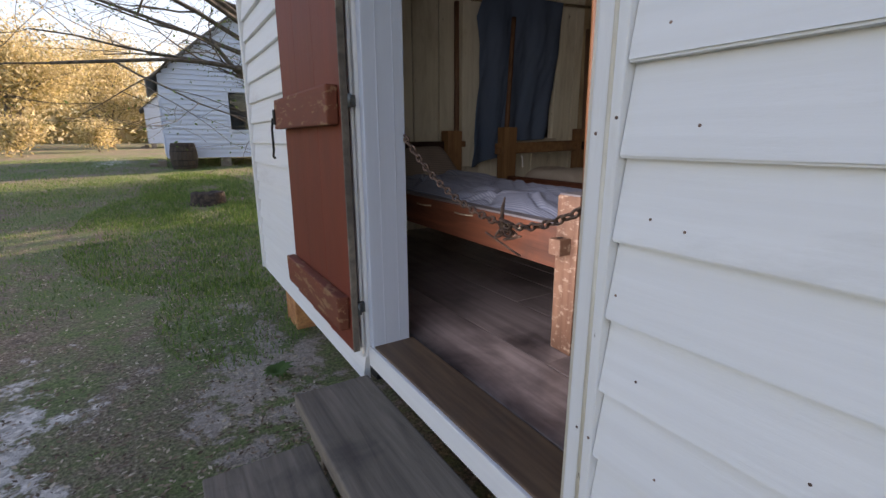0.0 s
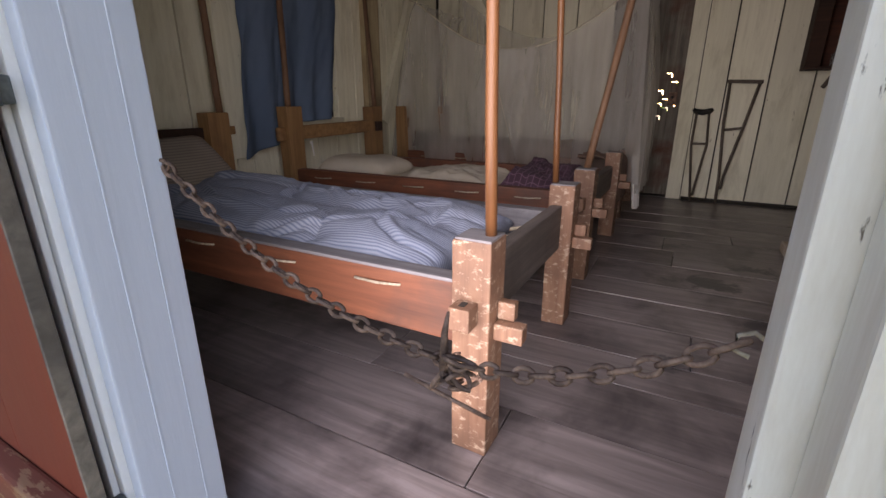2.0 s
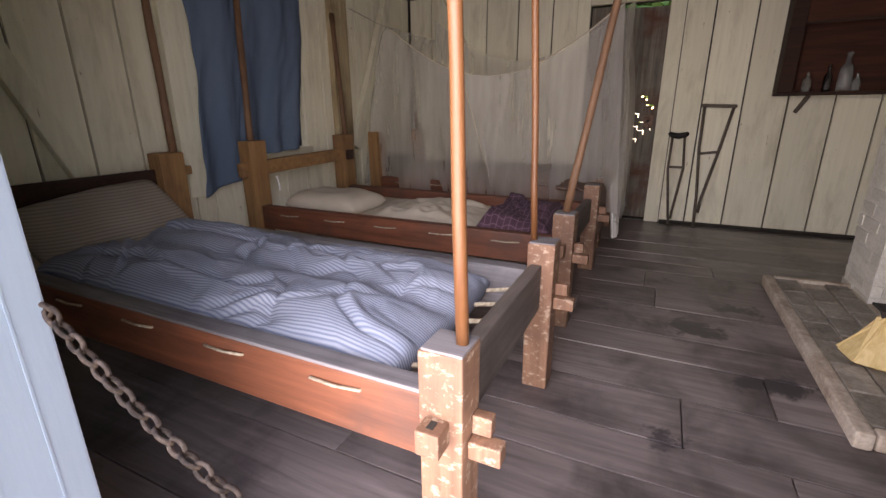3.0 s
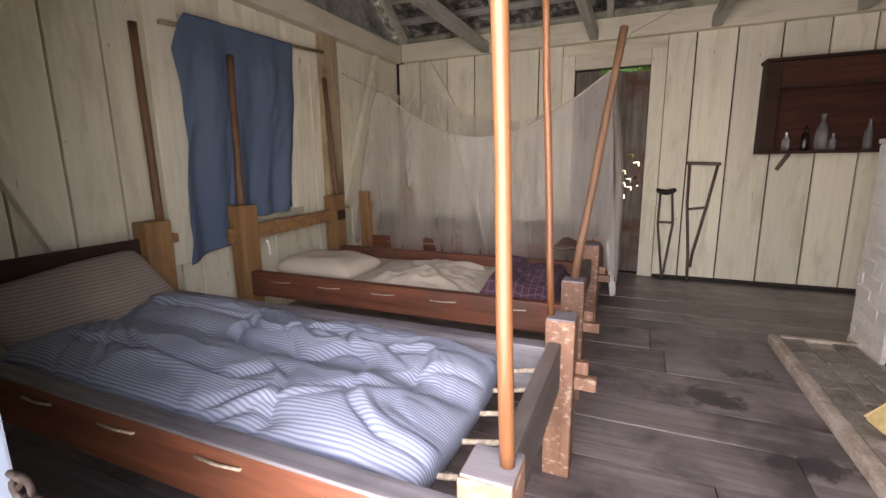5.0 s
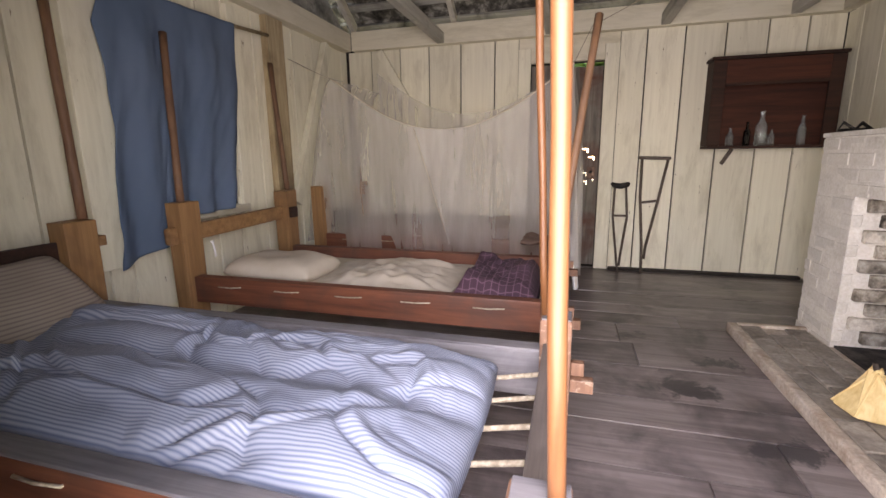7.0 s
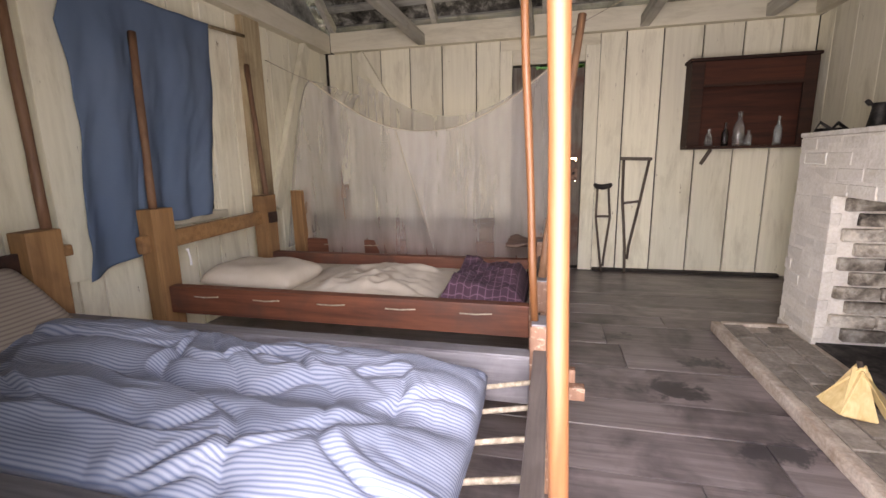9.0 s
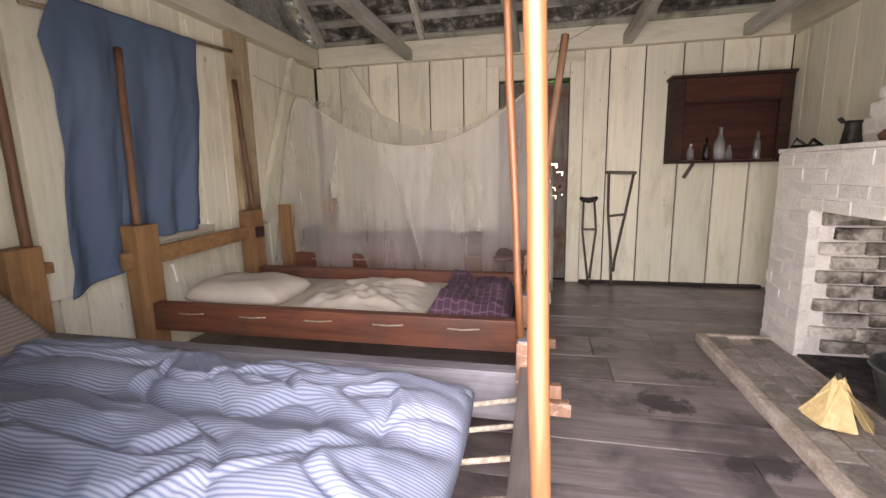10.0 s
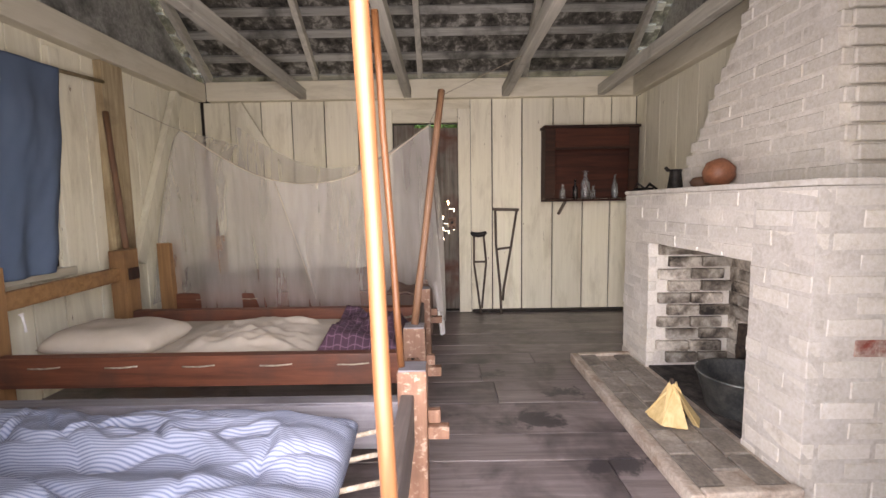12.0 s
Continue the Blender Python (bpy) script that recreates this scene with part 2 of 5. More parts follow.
rope_mat = mottled("pale_rope", [(0.4, (0.30, 0.25, 0.18)), (0.7, (0.46, 0.40, 0.31))], 60, 0.95)
split_wood = wood("fresh_split_wood", (0.55, 0.38, 0.15), (0.78, 0.62, 0.32), 2, 0.7, 1.2)
charred = mottled("charred_log", [(0.4, (0.02, 0.015, 0.012)), (0.7, (0.10, 0.07, 0.05))], 15, 0.9)
ticking = cloth("blue_ticking", (0.24, 0.268, 0.33), (0.31, 0.337, 0.40), 350, (0, 0.0048, 0.5, (0.10, 0.13, 0.205)))
pillow_tick = cloth("brown_ticking", (0.25, 0.21, 0.175), (0.31, 0.26, 0.215), 350, (2, 0.0065, 0.4, (0.18, 0.145, 0.12)))
cream_cloth = cloth("cream_cotton", (0.44, 0.38, 0.30), (0.53, 0.47, 0.385), 300)
white_cloth = cloth("white_cotton", (0.78, 0.77, 0.74), (0.84, 0.83, 0.80), 300)
plum_cloth = cloth("plum_blanket", (0.035, 0.015, 0.027), (0.055, 0.023, 0.036), 200, ((0, 1), 0.018, 0.07, (0.13, 0.07, 0.10)))
brown_blanket = cloth("dark_brown_blanket", (0.11, 0.068, 0.052), (0.17, 0.11, 0.085), 120)
blue_cloth = cloth("blue_cotton_curtain", (0.12, 0.185, 0.285), (0.15, 0.215, 0.315), 300, None, None, 2.0, 0.9, 0.35)
gourd_mat = mottled("red_brown_gourd", [(0.4, (0.20, 0.07, 0.035)), (0.7, (0.34, 0.15, 0.08))], 6, 0.5)
leather = mottled("old_leather", [(0.4, (0.10, 0.05, 0.03)), (0.7, (0.2, 0.11, 0.06))], 14, 0.7)


def glass_mat(name, col, rough=0.05):
    m, nt, b = material(name, rough)
    b.inputs["Base Color"].default_value = (*col, 1)
    b.inputs["Transmission Weight"].default_value = 0.9
    return m


clear_glass, brown_glass = glass_mat("clear_glass", (0.85, 0.9, 0.88)), glass_mat("dark_glass", (0.06, 0.05, 0.04))
window_glass = glass_mat("window_glass", (0.25, 0.28, 0.30), 0.02)

net_mat, nt_, b_ = material("gauze", 0.9)
b_.inputs["Base Color"].default_value = (0.88, 0.85, 0.80, 1)
tp_, mx_, ml_ = nt_.nodes.new("ShaderNodeBsdfTransparent"), nt_.nodes.new("ShaderNodeMixShader"), nt_.nodes.new("ShaderNodeMapRange")
nz_ = noise_tex(nt_, coords(nt_, (5, 5, 0.6), False), 1.5, 4, 0.6)
nt_.links.new(nz_, ml_.inputs[0])
ml_.inputs[1].default_value, ml_.inputs[2].default_value, ml_.inputs[3].default_value, ml_.inputs[4].default_value = 0.3, 0.7, 0.23, 0.38
tl_, mt_ = nt_.nodes.new("ShaderNodeBsdfTranslucent"), nt_.nodes.new("ShaderNodeMixShader")
tl_.inputs[0].default_value = (0.88, 0.85, 0.80, 1)
mt_.inputs[0].default_value = 0.4
nt_.links.new(b_.outputs[0], mt_.inputs[1])
nt_.links.new(tl_.outputs[0], mt_.inputs[2])
nt_.links.new(ml_.outputs[0], mx_.inputs[0])
nt_.links.new(tp_.outputs[0], mx_.inputs[1])
nt_.links.new(mt_.outputs[0], mx_.inputs[2])
nt_.links.new(mx_.outputs[0], nt_.nodes["Material Output"].inputs[0])


# ---- building helpers ----
ORIGIN = {}
rng = random.Random(4)


def thing(name, at, label, category, group="", kind=""):
    ob = new(name)
    ob.empty_display_size = 0.1
    ob.location = at
    ORIGIN[ob] = Vector(at)
    return tagged(ob, label, category, group, kind)


def finish(bm, mat, name, off, smooth=False):
    bmesh.ops.recalc_face_normals(bm, faces=bm.faces[:])
    if smooth:
        for f in bm.faces:
            f.smooth = True
    bm.transform(Matrix.Translation(-off))
    me = bpy.data.meshes.new(name)
    bm.to_mesh(me)
    bm.free()
    me.materials.append(mat)
    return me


def part(name, bm, mat, parent, label="", smooth=False):
    """A mesh in world metres, hung under its thing or part."""
    ob = new(name, finish(bm, mat, name, ORIGIN[parent], smooth))
    ob.parent = parent
    ORIGIN[ob] = ORIGIN[parent]
    return tagged(ob, label)


def solid(name, bm, mat, label="", category="", group="", kind="", smooth=False, at=None):
    """A thing or piece of the setting that is one mesh."""
    at = Vector(at) if at else Vector((0, 0, 0))
    ob = new(name, finish(bm, mat, name, at, smooth))
    ob.location = at
    ORIGIN[ob] = at
    return tagged(ob, label, category, group, kind)


def bx(bm, x0, x1, y0, y1, z0, z1, bev=0.0, jit=0.0):
    m = Matrix.LocRotScale(((x0 + x1) / 2, (y0 + y1) / 2, (z0 + z1) / 2), None, (abs(x1 - x0), abs(y1 - y0), abs(z1 - z0)))
    r = bmesh.ops.create_cube(bm, size=1, matrix=m)
    if jit:
        for v in r["verts"]:
            v.co += Vector([rng.uniform(-jit, jit) for _ in range(3)])
    if bev:
        e = list({e for v in r["verts"] for e in v.link_edges})
        bmesh.ops.bevel(bm, geom=e, offset=bev, segments=2, affect="EDGES", profile=0.6)
    return bm


def box(x0, x1, y0, y1, z0, z1, bev=0.0, jit=0.0):
    return bx(bmesh.new(), x0, x1, y0, y1, z0, z1, bev, jit)


def beam(a, b, w, h, bev=0.006, up=(0, 0, 1), bm=None):
    """A squared timber from a to b; w across, h along up."""
    bm = bm or bmesh.new()
    a, b = Vector(a), Vector(b)
    d = (b - a).normalized()
    s = d.cross(Vector(up)).normalized()
    u = s.cross(d)
    m = Matrix((s, u, d)).transposed().to_4x4()
    m.translation = (a + b) / 2
    r = bmesh.ops.create_cube(bm, size=1, matrix=m @ Matrix.Diagonal((w, h, (b - a).length, 1)))
    if bev:
        e = list({e for v in r["verts"] for e in v.link_edges})
        bmesh.ops.bevel(bm, geom=e, offset=bev, segments=2, affect="EDGES", profile=0.6)
    return bm


def tube(pts, radii, n=8, bm=None, closed=False):
    bm = bm or bmesh.new()
    pts = [Vector(p) for p in pts]
    if not isinstance(radii, (list, tuple)):
        radii = [radii] * len(pts)
    rings, ref = [], Vector((0.31, 0.17, 0.93))
    k = len(pts)
    for i, p in enumerate(pts):
        d = (pts[(i + 1) % k] - pts[i - 1]) if closed else (pts[min(i + 1, k - 1)] - pts[max(i - 1, 0)])
        d.normalize()
        s = d.cross(ref)
        if s.length < 0.05:
            s = d.cross(Vector((1, 0, 0)))
        s.normalize()
        u = s.cross(d)
        rings.append([bm.verts.new(p + (s * math.cos(t) + u * math.sin(t)) * radii[i]) for t in [2 * math.pi * j / n for j in range(n)]])
    for i in range(k if closed else k - 1):
        a, b = rings[i], rings[(i + 1) % k]
        for j in range(n):
            bm.faces.new((a[j], a[(j + 1) % n], b[(j + 1) % n], b[j]))
    if not closed:
        bm.faces.new(rings[0])
        bm.faces.new(rings[-1])
    return bm


def lathe(at, profile, n=20, bm=None, tilt=None):
    """profile: (radius, height) rows."""
    bm = bm or bmesh.new()
    rows = [[bm.verts.new(Vector((r * math.cos(2 * math.pi * j / n), r * math.sin(2 * math.pi * j / n), z))) for j in range(n)] for r, z in profile]
    for a, b in zip(rows, rows[1:]):
        for j in range(n):
            bm.faces.new((a[j], a[(j + 1) % n], b[(j + 1) % n], b[j]))
    bm.faces.new(rows[0])
    bm.faces.new(rows[-1])
    m = Matrix.Translation(at) @ (tilt or Matrix())
    for row in rows:
        for v in row:
            v.co = m @ v.co
    return bm


def sheet(nu, nv, f, thick=0.0):
    """A grid surface f(u, v), with a thickness along its normals."""
    bm = bmesh.new()
    g = [[bm.verts.new(Vector(f(i / nu, j / nv))) for j in range(nv + 1)] for i in range(nu + 1)]
    for i in range(nu):
        for j in range(nv):
            bm.faces.new((g[i][j], g[i + 1][j], g[i + 1][j + 1], g[i][j + 1]))
    if thick:
        bmesh.ops.recalc_face_normals(bm, faces=bm.faces[:])
        bmesh.ops.solidify(bm, geom=bm.faces[:], thickness=thick)
    return bm


def nz(x, y, z=0.0):
    return noise.noise(Vector((x, y, z)))


def cushion(x0, x1, y0, y1, z0, z1, f, nu=40, nv=60, power=0.35):
    """A stuffed bag: rounded edges, its top raised by f(x, y)."""
    bm = bmesh.new()
    tops, bots = [], []
    zc = z0 + (z1 - z0) * 0.42
    for i in range(nu + 1):
        a, b = [], []
        for j in range(nv + 1):
            u, v = i / nu, j / nv
            s = (max(0.0, 1 - abs(2 * u - 1) ** 5) * max(0.0, 1 - abs(2 * v - 1) ** 7)) ** power
            cu, cv = 2 * u - 1, 2 * v - 1
            x, y = (x0 + x1) / 2 + cu * (x1 - x0) / 2 * (1 - 0.03 * cv * cv), (y0 + y1) / 2 + cv * (y1 - y0) / 2 * (1 - 0.02 * cu * cu)
            edge = (i in (0, nu)) or (j in (0, nv))
            t = bm.verts.new((x, y, zc + (z1 - zc) * s + f(x, y) * s))
            a.append(t)
            b.append(t if edge else bm.verts.new((x, y, zc - (zc - z0) * s)))
        tops.append(a)
        bots.append(b)
    for i in range(nu):
        for j in range(nv):
            bm.faces.new((tops[i][j], tops[i + 1][j], tops[i + 1][j + 1], tops[i][j + 1]))
            q = (bots[i][j + 1], bots[i + 1][j + 1], bots[i + 1][j], bots[i][j])
            try:
                bm.faces.new(q)
            except ValueError:
                pass
    return bm


# ---- the cabin: shell ----
X0, X1, Y0, Y1 = 0.58, 5.18, -1.08, 3.46        # inner faces
XO = 0.45                                       # outer face of the door wall
PB, PT = 2.61, 2.80                             # wall plates, bottom and top
DY0, DY1, DT = 0.53, 1.49, 2.40                 # front doorway
RX, RZ = 2.88, 4.45                             # ridge

# door wall with the doorway
bm = box(0.47, 0.562, -1.25, DY0 - 0.036, 0.19, PT)
bx(bm, 0.47, 0.562, DY1 + 0.036, 3.60, 0.19, PT)
bx(bm, 0.47, 0.562, DY0 - 0.036, DY1 + 0.036, DT + 0.052, PT)
wall_w = solid("wall_west", bm, dark_wood, "white clapboard cabin wall with an open doorway", "wall", kind="structure")
# back wall with the back doorway
BY0, BY1, BT = 0.79, 1.47, 2.37
bm = box(5.205, 5.27, -1.25, BY0, 0.19, PT)
bx(bm, 5.205, 5.27, BY1, 3.60, 0.19, PT)
bx(bm, 5.205, 5.27, BY0, BY1, BT, PT)
wall_e = solid("wall_east", bm, dark_wood, "whitewashed vertical plank wall with a closed door", "wall", kind="structure")
# head wall with its window
WX0, WX1, WZ0, WZ1 = 2.40, 3.31, 1.16, 2.26
bm = box(0.562, WX0, 3.485, 3.55, 0.19, PT)
bx(bm, WX1, 5.205, 3.485, 3.55, 0.19, PT)
bx(bm, WX0, WX1, 3.485, 3.55, 0.19, WZ0)
bx(bm, WX0, WX1, 3.485, 3.55, WZ1, PT)
wall_n = solid("wall_north", bm, dark_wood, "whitewashed vertical plank wall with a curtained window", "wall", kind="structure")
bm = box(0.562, 5.205, -1.17, -1.105, 0.19, PT)
wall_s = solid("wall_south", bm, dark_wood, "whitewashed vertical plank wall behind a brick chimney", "wall", kind="structure")


for y, name in ((3.49, "gable_north"), (-1.16, "gable_south")):
    bm = bmesh.new()
    rows = []
    for s in (0, 0.05):
        rows.append([bm.verts.new((x, y + s, z)) for x, z in ((0.5, PT), (5.25, PT), (RX, RZ - 0.02))])
        bm.faces.new(rows[-1])
    for i in range(3):
        bm.faces.new((rows[0][i], rows[0][(i + 1) % 3], rows[1][(i + 1) % 3], rows[1][i]))
    solid(name, bm, roof_wood, "grey unpainted gable boards", "wall", kind="structure")


def slope(x, side):
    """Height of the underside of the roof."""
    return PT + 0.10 + (RZ - PT) * (1 - abs(x - RX) / (5.25 - RX))


# roof: one shingle sheet a side, with laths under it (one ceiling mesh)
bm = bmesh.new()
for sgn in (1, -1):
    xe = RX + sgn * 2.75
    ze = slope(xe, sgn)
    k = 15
    for i in range(k):
        xa, xb = RX + sgn * 2.75 * i / k, RX + sgn * 2.75 * (i + 1) / k
        za, zb = slope(xa, sgn), slope(xb, sgn)
        vs = [(xa, -1.5, za + 0.03), (xb, -1.5, zb + 0.055), (xb, 3.8, zb + 0.055), (xa, 3.8, za + 0.03)]
        lo = [bm.verts.new(v) for v in vs]
        hi = [bm.verts.new((v[0], v[1], v[2] + 0.03)) for v in vs]
        bm.faces.new(lo)
        bm.faces.new(hi)
        for q in range(4):
            bm.faces.new((lo[q], lo[(q + 1) % 4], hi[(q + 1) % 4], hi[q]))
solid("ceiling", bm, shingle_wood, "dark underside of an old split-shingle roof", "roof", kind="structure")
bm = bmesh.new()
for sgn in (1, -1):
    for i in range(1, 13):
        x = RX + sgn * (2.62 - 0.205 * i + rng.uniform(-0.015, 0.015))
        z = slope(x, sgn) + 0.012
        tilt_up = Vector((sgn * (RZ - PT), 0, 5.25 - RX)).normalized()
        beam((x, -1.1, z), (x, 3.48, z + rng.uniform(-0.01, 0.01)), 0.075, 0.024, 0.0, tilt_up, bm)
solid("roof_laths", bm, roof_wood, "grey roof laths nailed across the rafters", "roof", kind="structure")

for i, y in enumerate((3.38, 2.26, 1.17, 0.08, -0.95)):
    for sgn in (1, -1):
        xe = RX + sgn * 2.36
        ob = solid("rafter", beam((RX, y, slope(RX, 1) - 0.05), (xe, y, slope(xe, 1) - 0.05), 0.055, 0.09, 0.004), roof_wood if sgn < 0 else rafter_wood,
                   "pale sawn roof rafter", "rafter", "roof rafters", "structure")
for y in (2.37, 1.30, 0.30, -0.68):
    solid("ceiling_joist", beam((0.5, y, 2.665), (5.17, y, 2.665), 0.075, 0.10, 0.008), rafter_wood, "pale whitewashed ceiling joist across the open roof", "joist", "ceiling joists", "structure")

# plates
solid("wall_plate_east", box(5.10, 5.20, -1.08, 3.36, PB, PT, 0.008), whitewash_y, "chipped whitewashed timber wall plate", "beam", kind="structure")
solid("wall_plate_north", box(0.60, 5.10, 3.36, 3.48, PB - 0.01, PT - 0.02, 0.01), whitewash_x, "worn whitewashed timber wall plate", "beam", kind="structure")
solid("wall_plate_south", box(0.60, 5.10, -1.1, -1.0, PB, PT, 0.01), whitewash_x, "whitewashed timber wall plate", "beam", kind="structure")
solid("wall_plate_west", box(0.564, 0.66, -1.08, 3.36, PB, PT, 0.008), whitewash_y, "whitewashed timber wall plate", "beam", kind="structure")

# braces and posts on the walls
solid("corner_post", box(3.72, 3.94, 3.395, 3.455, F, PB - 0.012, 0.008), brown_stud, "bare brown wall post streaked with whitewash", "post", kind="structure")
solid("wall_brace", beam((3.98, 3.42, 1.10), (4.68, 3.42, PB - 0.03), 0.06, 0.11, 0.006, (1, 0, 0)), whitewash, "diagonal whitewashed wall brace", "brace", kind="structure")
solid("wall_brace", beam((1.05, 3.42, 2.56), (1.78, 3.42, 0.70), 0.06, 0.10, 0.006, (1, 0, 0)), whitewash, "diagonal whitewashed wall brace", "brace", kind="structure")
solid("wall_brace", beam((5.145, 3.06, PB - 0.02), (5.145, 2.30, 1.32), 0.05, 0.085, 0.006, (0, 1, 0)), whitewash, "diagonal whitewashed wall brace", "brace", kind="structure")
solid("ground_sill", box(5.12, 5.20, -1.0, BY0 - 0.14, F, F + 0.025, 0.004), dark_wood, "dark wooden strip at the foot of the wall", "trim", kind="structure")

# front door casing and jambs
jl = solid("door_jamb_left", box(0.445, 0.605, DY1, DY1 + 0.035, F - 0.04, DT, 0.004), bluegrey_z, "pale blue-grey painted door jamb", "door jamb", kind="structure")
bm = box(0.432, 0.472, DY1 + 0.037, DY1 + 0.10, 0.30, DT + 0.10, 0.004)
solid("door_casing_left", bm, white_z, "white painted door casing", "door casing", kind="structure")
solid("door_casing_strip", box(0.418, 0.43, DY1 + 0.05, DY1 + 0.075, 0.30, DT + 0.1, 0.003), white_z, "narrow white beaded strip on the casing", "trim", kind="structure")
solid("door_jamb_right", box(0.536, 0.605, DY0 - 0.035, 0.572, F - 0.04, DT, 0.004, 0.001), peeling_z, "peeling cream door jamb", "door jamb", kind="structure")
solid("door_stop_right", box(0.472, 0.534, DY0 - 0.035, 0.540, F - 0.04, DT, 0.004), peeling_z, "peeling cream door stop", "trim", kind="structure")
casing_r = thing("door_casing_right", (0.45, DY0 - 0.05, 0.28), "weathered white door casing with nail holes and open joints", "door casing", kind="structure")
part("board", box(0.432, 0.468, DY0 - 0.088, 0.463, 0.28, DT + 0.10, 0.004, 0.001), white_z, casing_r)
part("board", box(0.438, 0.470, 0.467, 0.506, 0.28, DT + 0.10, 0.006, 0.001), white_z, casing_r, "split inner casing board")
part("bead", tube([(0.434, 0.465, 0.29), (0.4335, 0.4655, 1.1), (0.434, 0.465, DT + 0.09)], 0.0045, 8), peeling_z, casing_r, "", True)
for z in (0.62, 1.16, 1.72):
    for y in (0.452, 0.487):
        part("nail", lathe((0.432 if y < 0.46 else 0.438, y + rng.uniform(-0.006, 0.006), z + rng.uniform(-0.03, 0.03)), [(0.003, 0.0), (0.003, 0.001), (0.001, 0.0014)], 8, None, Matrix.Rotation(radians(-90), 4, "Y")), iron, casing_r, "rusty nail head")
for x, w in ((0.497, 0.004), (0.560, 0.004)):
    part("bead", box(x, x + w, DY1 - 0.0015, DY1 + 0.001, F - 0.03, DT - 0.002, 0.0006), bluegrey_z, jl, "narrow beading on the jamb")
solid("door_head", box(0.432, 0.605, DY0 - 0.04, DY1 + 0.04, DT + 0.002, DT + 0.05, 0.004), white_z, "white painted door head", "door casing", kind="structure")
solid("door_sill", box(0.438, 0.468, DY0 - 0.03, DY1 + 0.03, 0.27, F - 0.006, 0.004), white_y, "chipped white sill board under the doorway", "door sill", kind="structure")

# back door
bd = thing("door_2", (5.25, 1.13, F), "closed weathered plank door with daylight through its holes", "door", kind="structure")
for a, b in ((1.002, 1.256), (1.25, 1.52)):
    part("plank", box(5.272 + (0.004 if a > 1.2 else 0.002), 5.30, a, b, F + 0.01, BT - (0.0 if a > 1.2 else 0.03), 0.003), door_wood, bd)
HOLES = ((1.12, 2), (1.20, 1), (1.24, 0), (1.24, 2), (1.28, 1), (1.36, 2), (1.44, 0), (1.52, 1))
bm = box(5.272, 5.30, 0.74, 1.008, F + 0.01, 1.08)
bx(bm, 5.272, 5.30, 0.74, 1.008, 1.60, BT - 0.035)
bx(bm, 5.272, 5.30, 0.74, 0.83, 1.08, 1.60)
for r in range(13):
    for q in range(3):
        z0, y0 = 1.08 + r * 0.04, 0.83 + q * 0.0595
        hole = any(abs(z0 - hz) < 0.01 and q == hq for hz, hq in HOLES)
        bx(bm, 5.272, 5.30, y0 + (0.013 if hole else 0), y0 + 0.0595, z0, z0 + (0.031 if hole else 0.04))
part("plank", bm, door_wood, bd, "rotten plank pierced by small holes")
lock = part("lock", box(5.195, 5.224, 0.82, 0.90, 1.26, 1.38, 0.006), iron, bd, "rusty iron rim lock")
part("keyhole_cover", lathe((5.19, 0.86, 1.33), [(0.012, 0), (0.014, 0.004), (0.008, 0.012)], 10, None, Matrix.Rotation(radians(-90), 4, "Y")), dark_iron, lock)
bc = thing("door_casing_back", (5.16, 1.13, F), "chipped whitewashed door casing", "door casing", kind="structure")
part("side_board", box(5.15, 5.2, BY0 - 0.13, BY0 - 0.002, F, BT + 0.14, 0.006), whitewash, bc)
part("side_board", box(5.15, 5.2, BY1 + 0.002, BY1 + 0.12, F, BT + 0.14, 0.006), whitewash, bc)
part("threshold", box(5.2, 5.31, BY0 - 0.05, BY1 + 0.05, F - 0.05, F + 0.012), dark_wood, bc)
part("head_plank", box(5.178, 5.204, BY0 - 0.13, BY1 + 0.12, BT + 0.142, PB, 0.003), whitewash_y, bc)
part("head_board", box(5.152, 5.2, BY0, BY1, BT + 0.002, BT + 0.14, 0.006), whitewash_y, bc)

# north window: frame, closed boards outside the cloth stay open to the sky
w1 = thing("window_1", (2.85, 3.47, WZ0), "small window behind a blue cloth", "window", kind="structure")
part("window_frame", box(WX0 - 0.22, WX0 - 0.01, 3.41, 3.46, 0.9, WZ1 + 0.3, 0.006), whitewash, w1, "peeling whitewashed side board")
part("window_frame", box(WX1 + 0.01, WX1 + 0.09, 3.42, 3.46, 1.0, WZ1 + 0.3, 0.006), whitewash, w1)
part("window_frame", box(WX0, WX1, 3.42, 3.46, WZ1 + 0.01, WZ1 + 0.12, 0.006), whitewash_x, w1)
part("window_sill", box(WX0, WX1 + 0.05, 3.40, 3.48, WZ0 - 0.06, WZ0 - 0.004, 0.006), whitewash_x, w1)
for a in (WX0 + 0.02, WX0 + 0.31, WX0 + 0.60):
    part("shutter_board", box(a, a + 0.275, 3.555, 3.58, WZ0 - 0.02, WZ1 + 0.02, 0.003), door_wood, w1)
rod = solid("curtain_rod", tube([(2.25, 3.385, 2.30), (3.0, 3.385, 2.385), (3.72, 3.385, 2.44)], 0.013, 8), brown_stud, "thin wooden rod that carries the blue cloth", "curtain rod", smooth=True, at=(3.0, 3.385, 2.36))


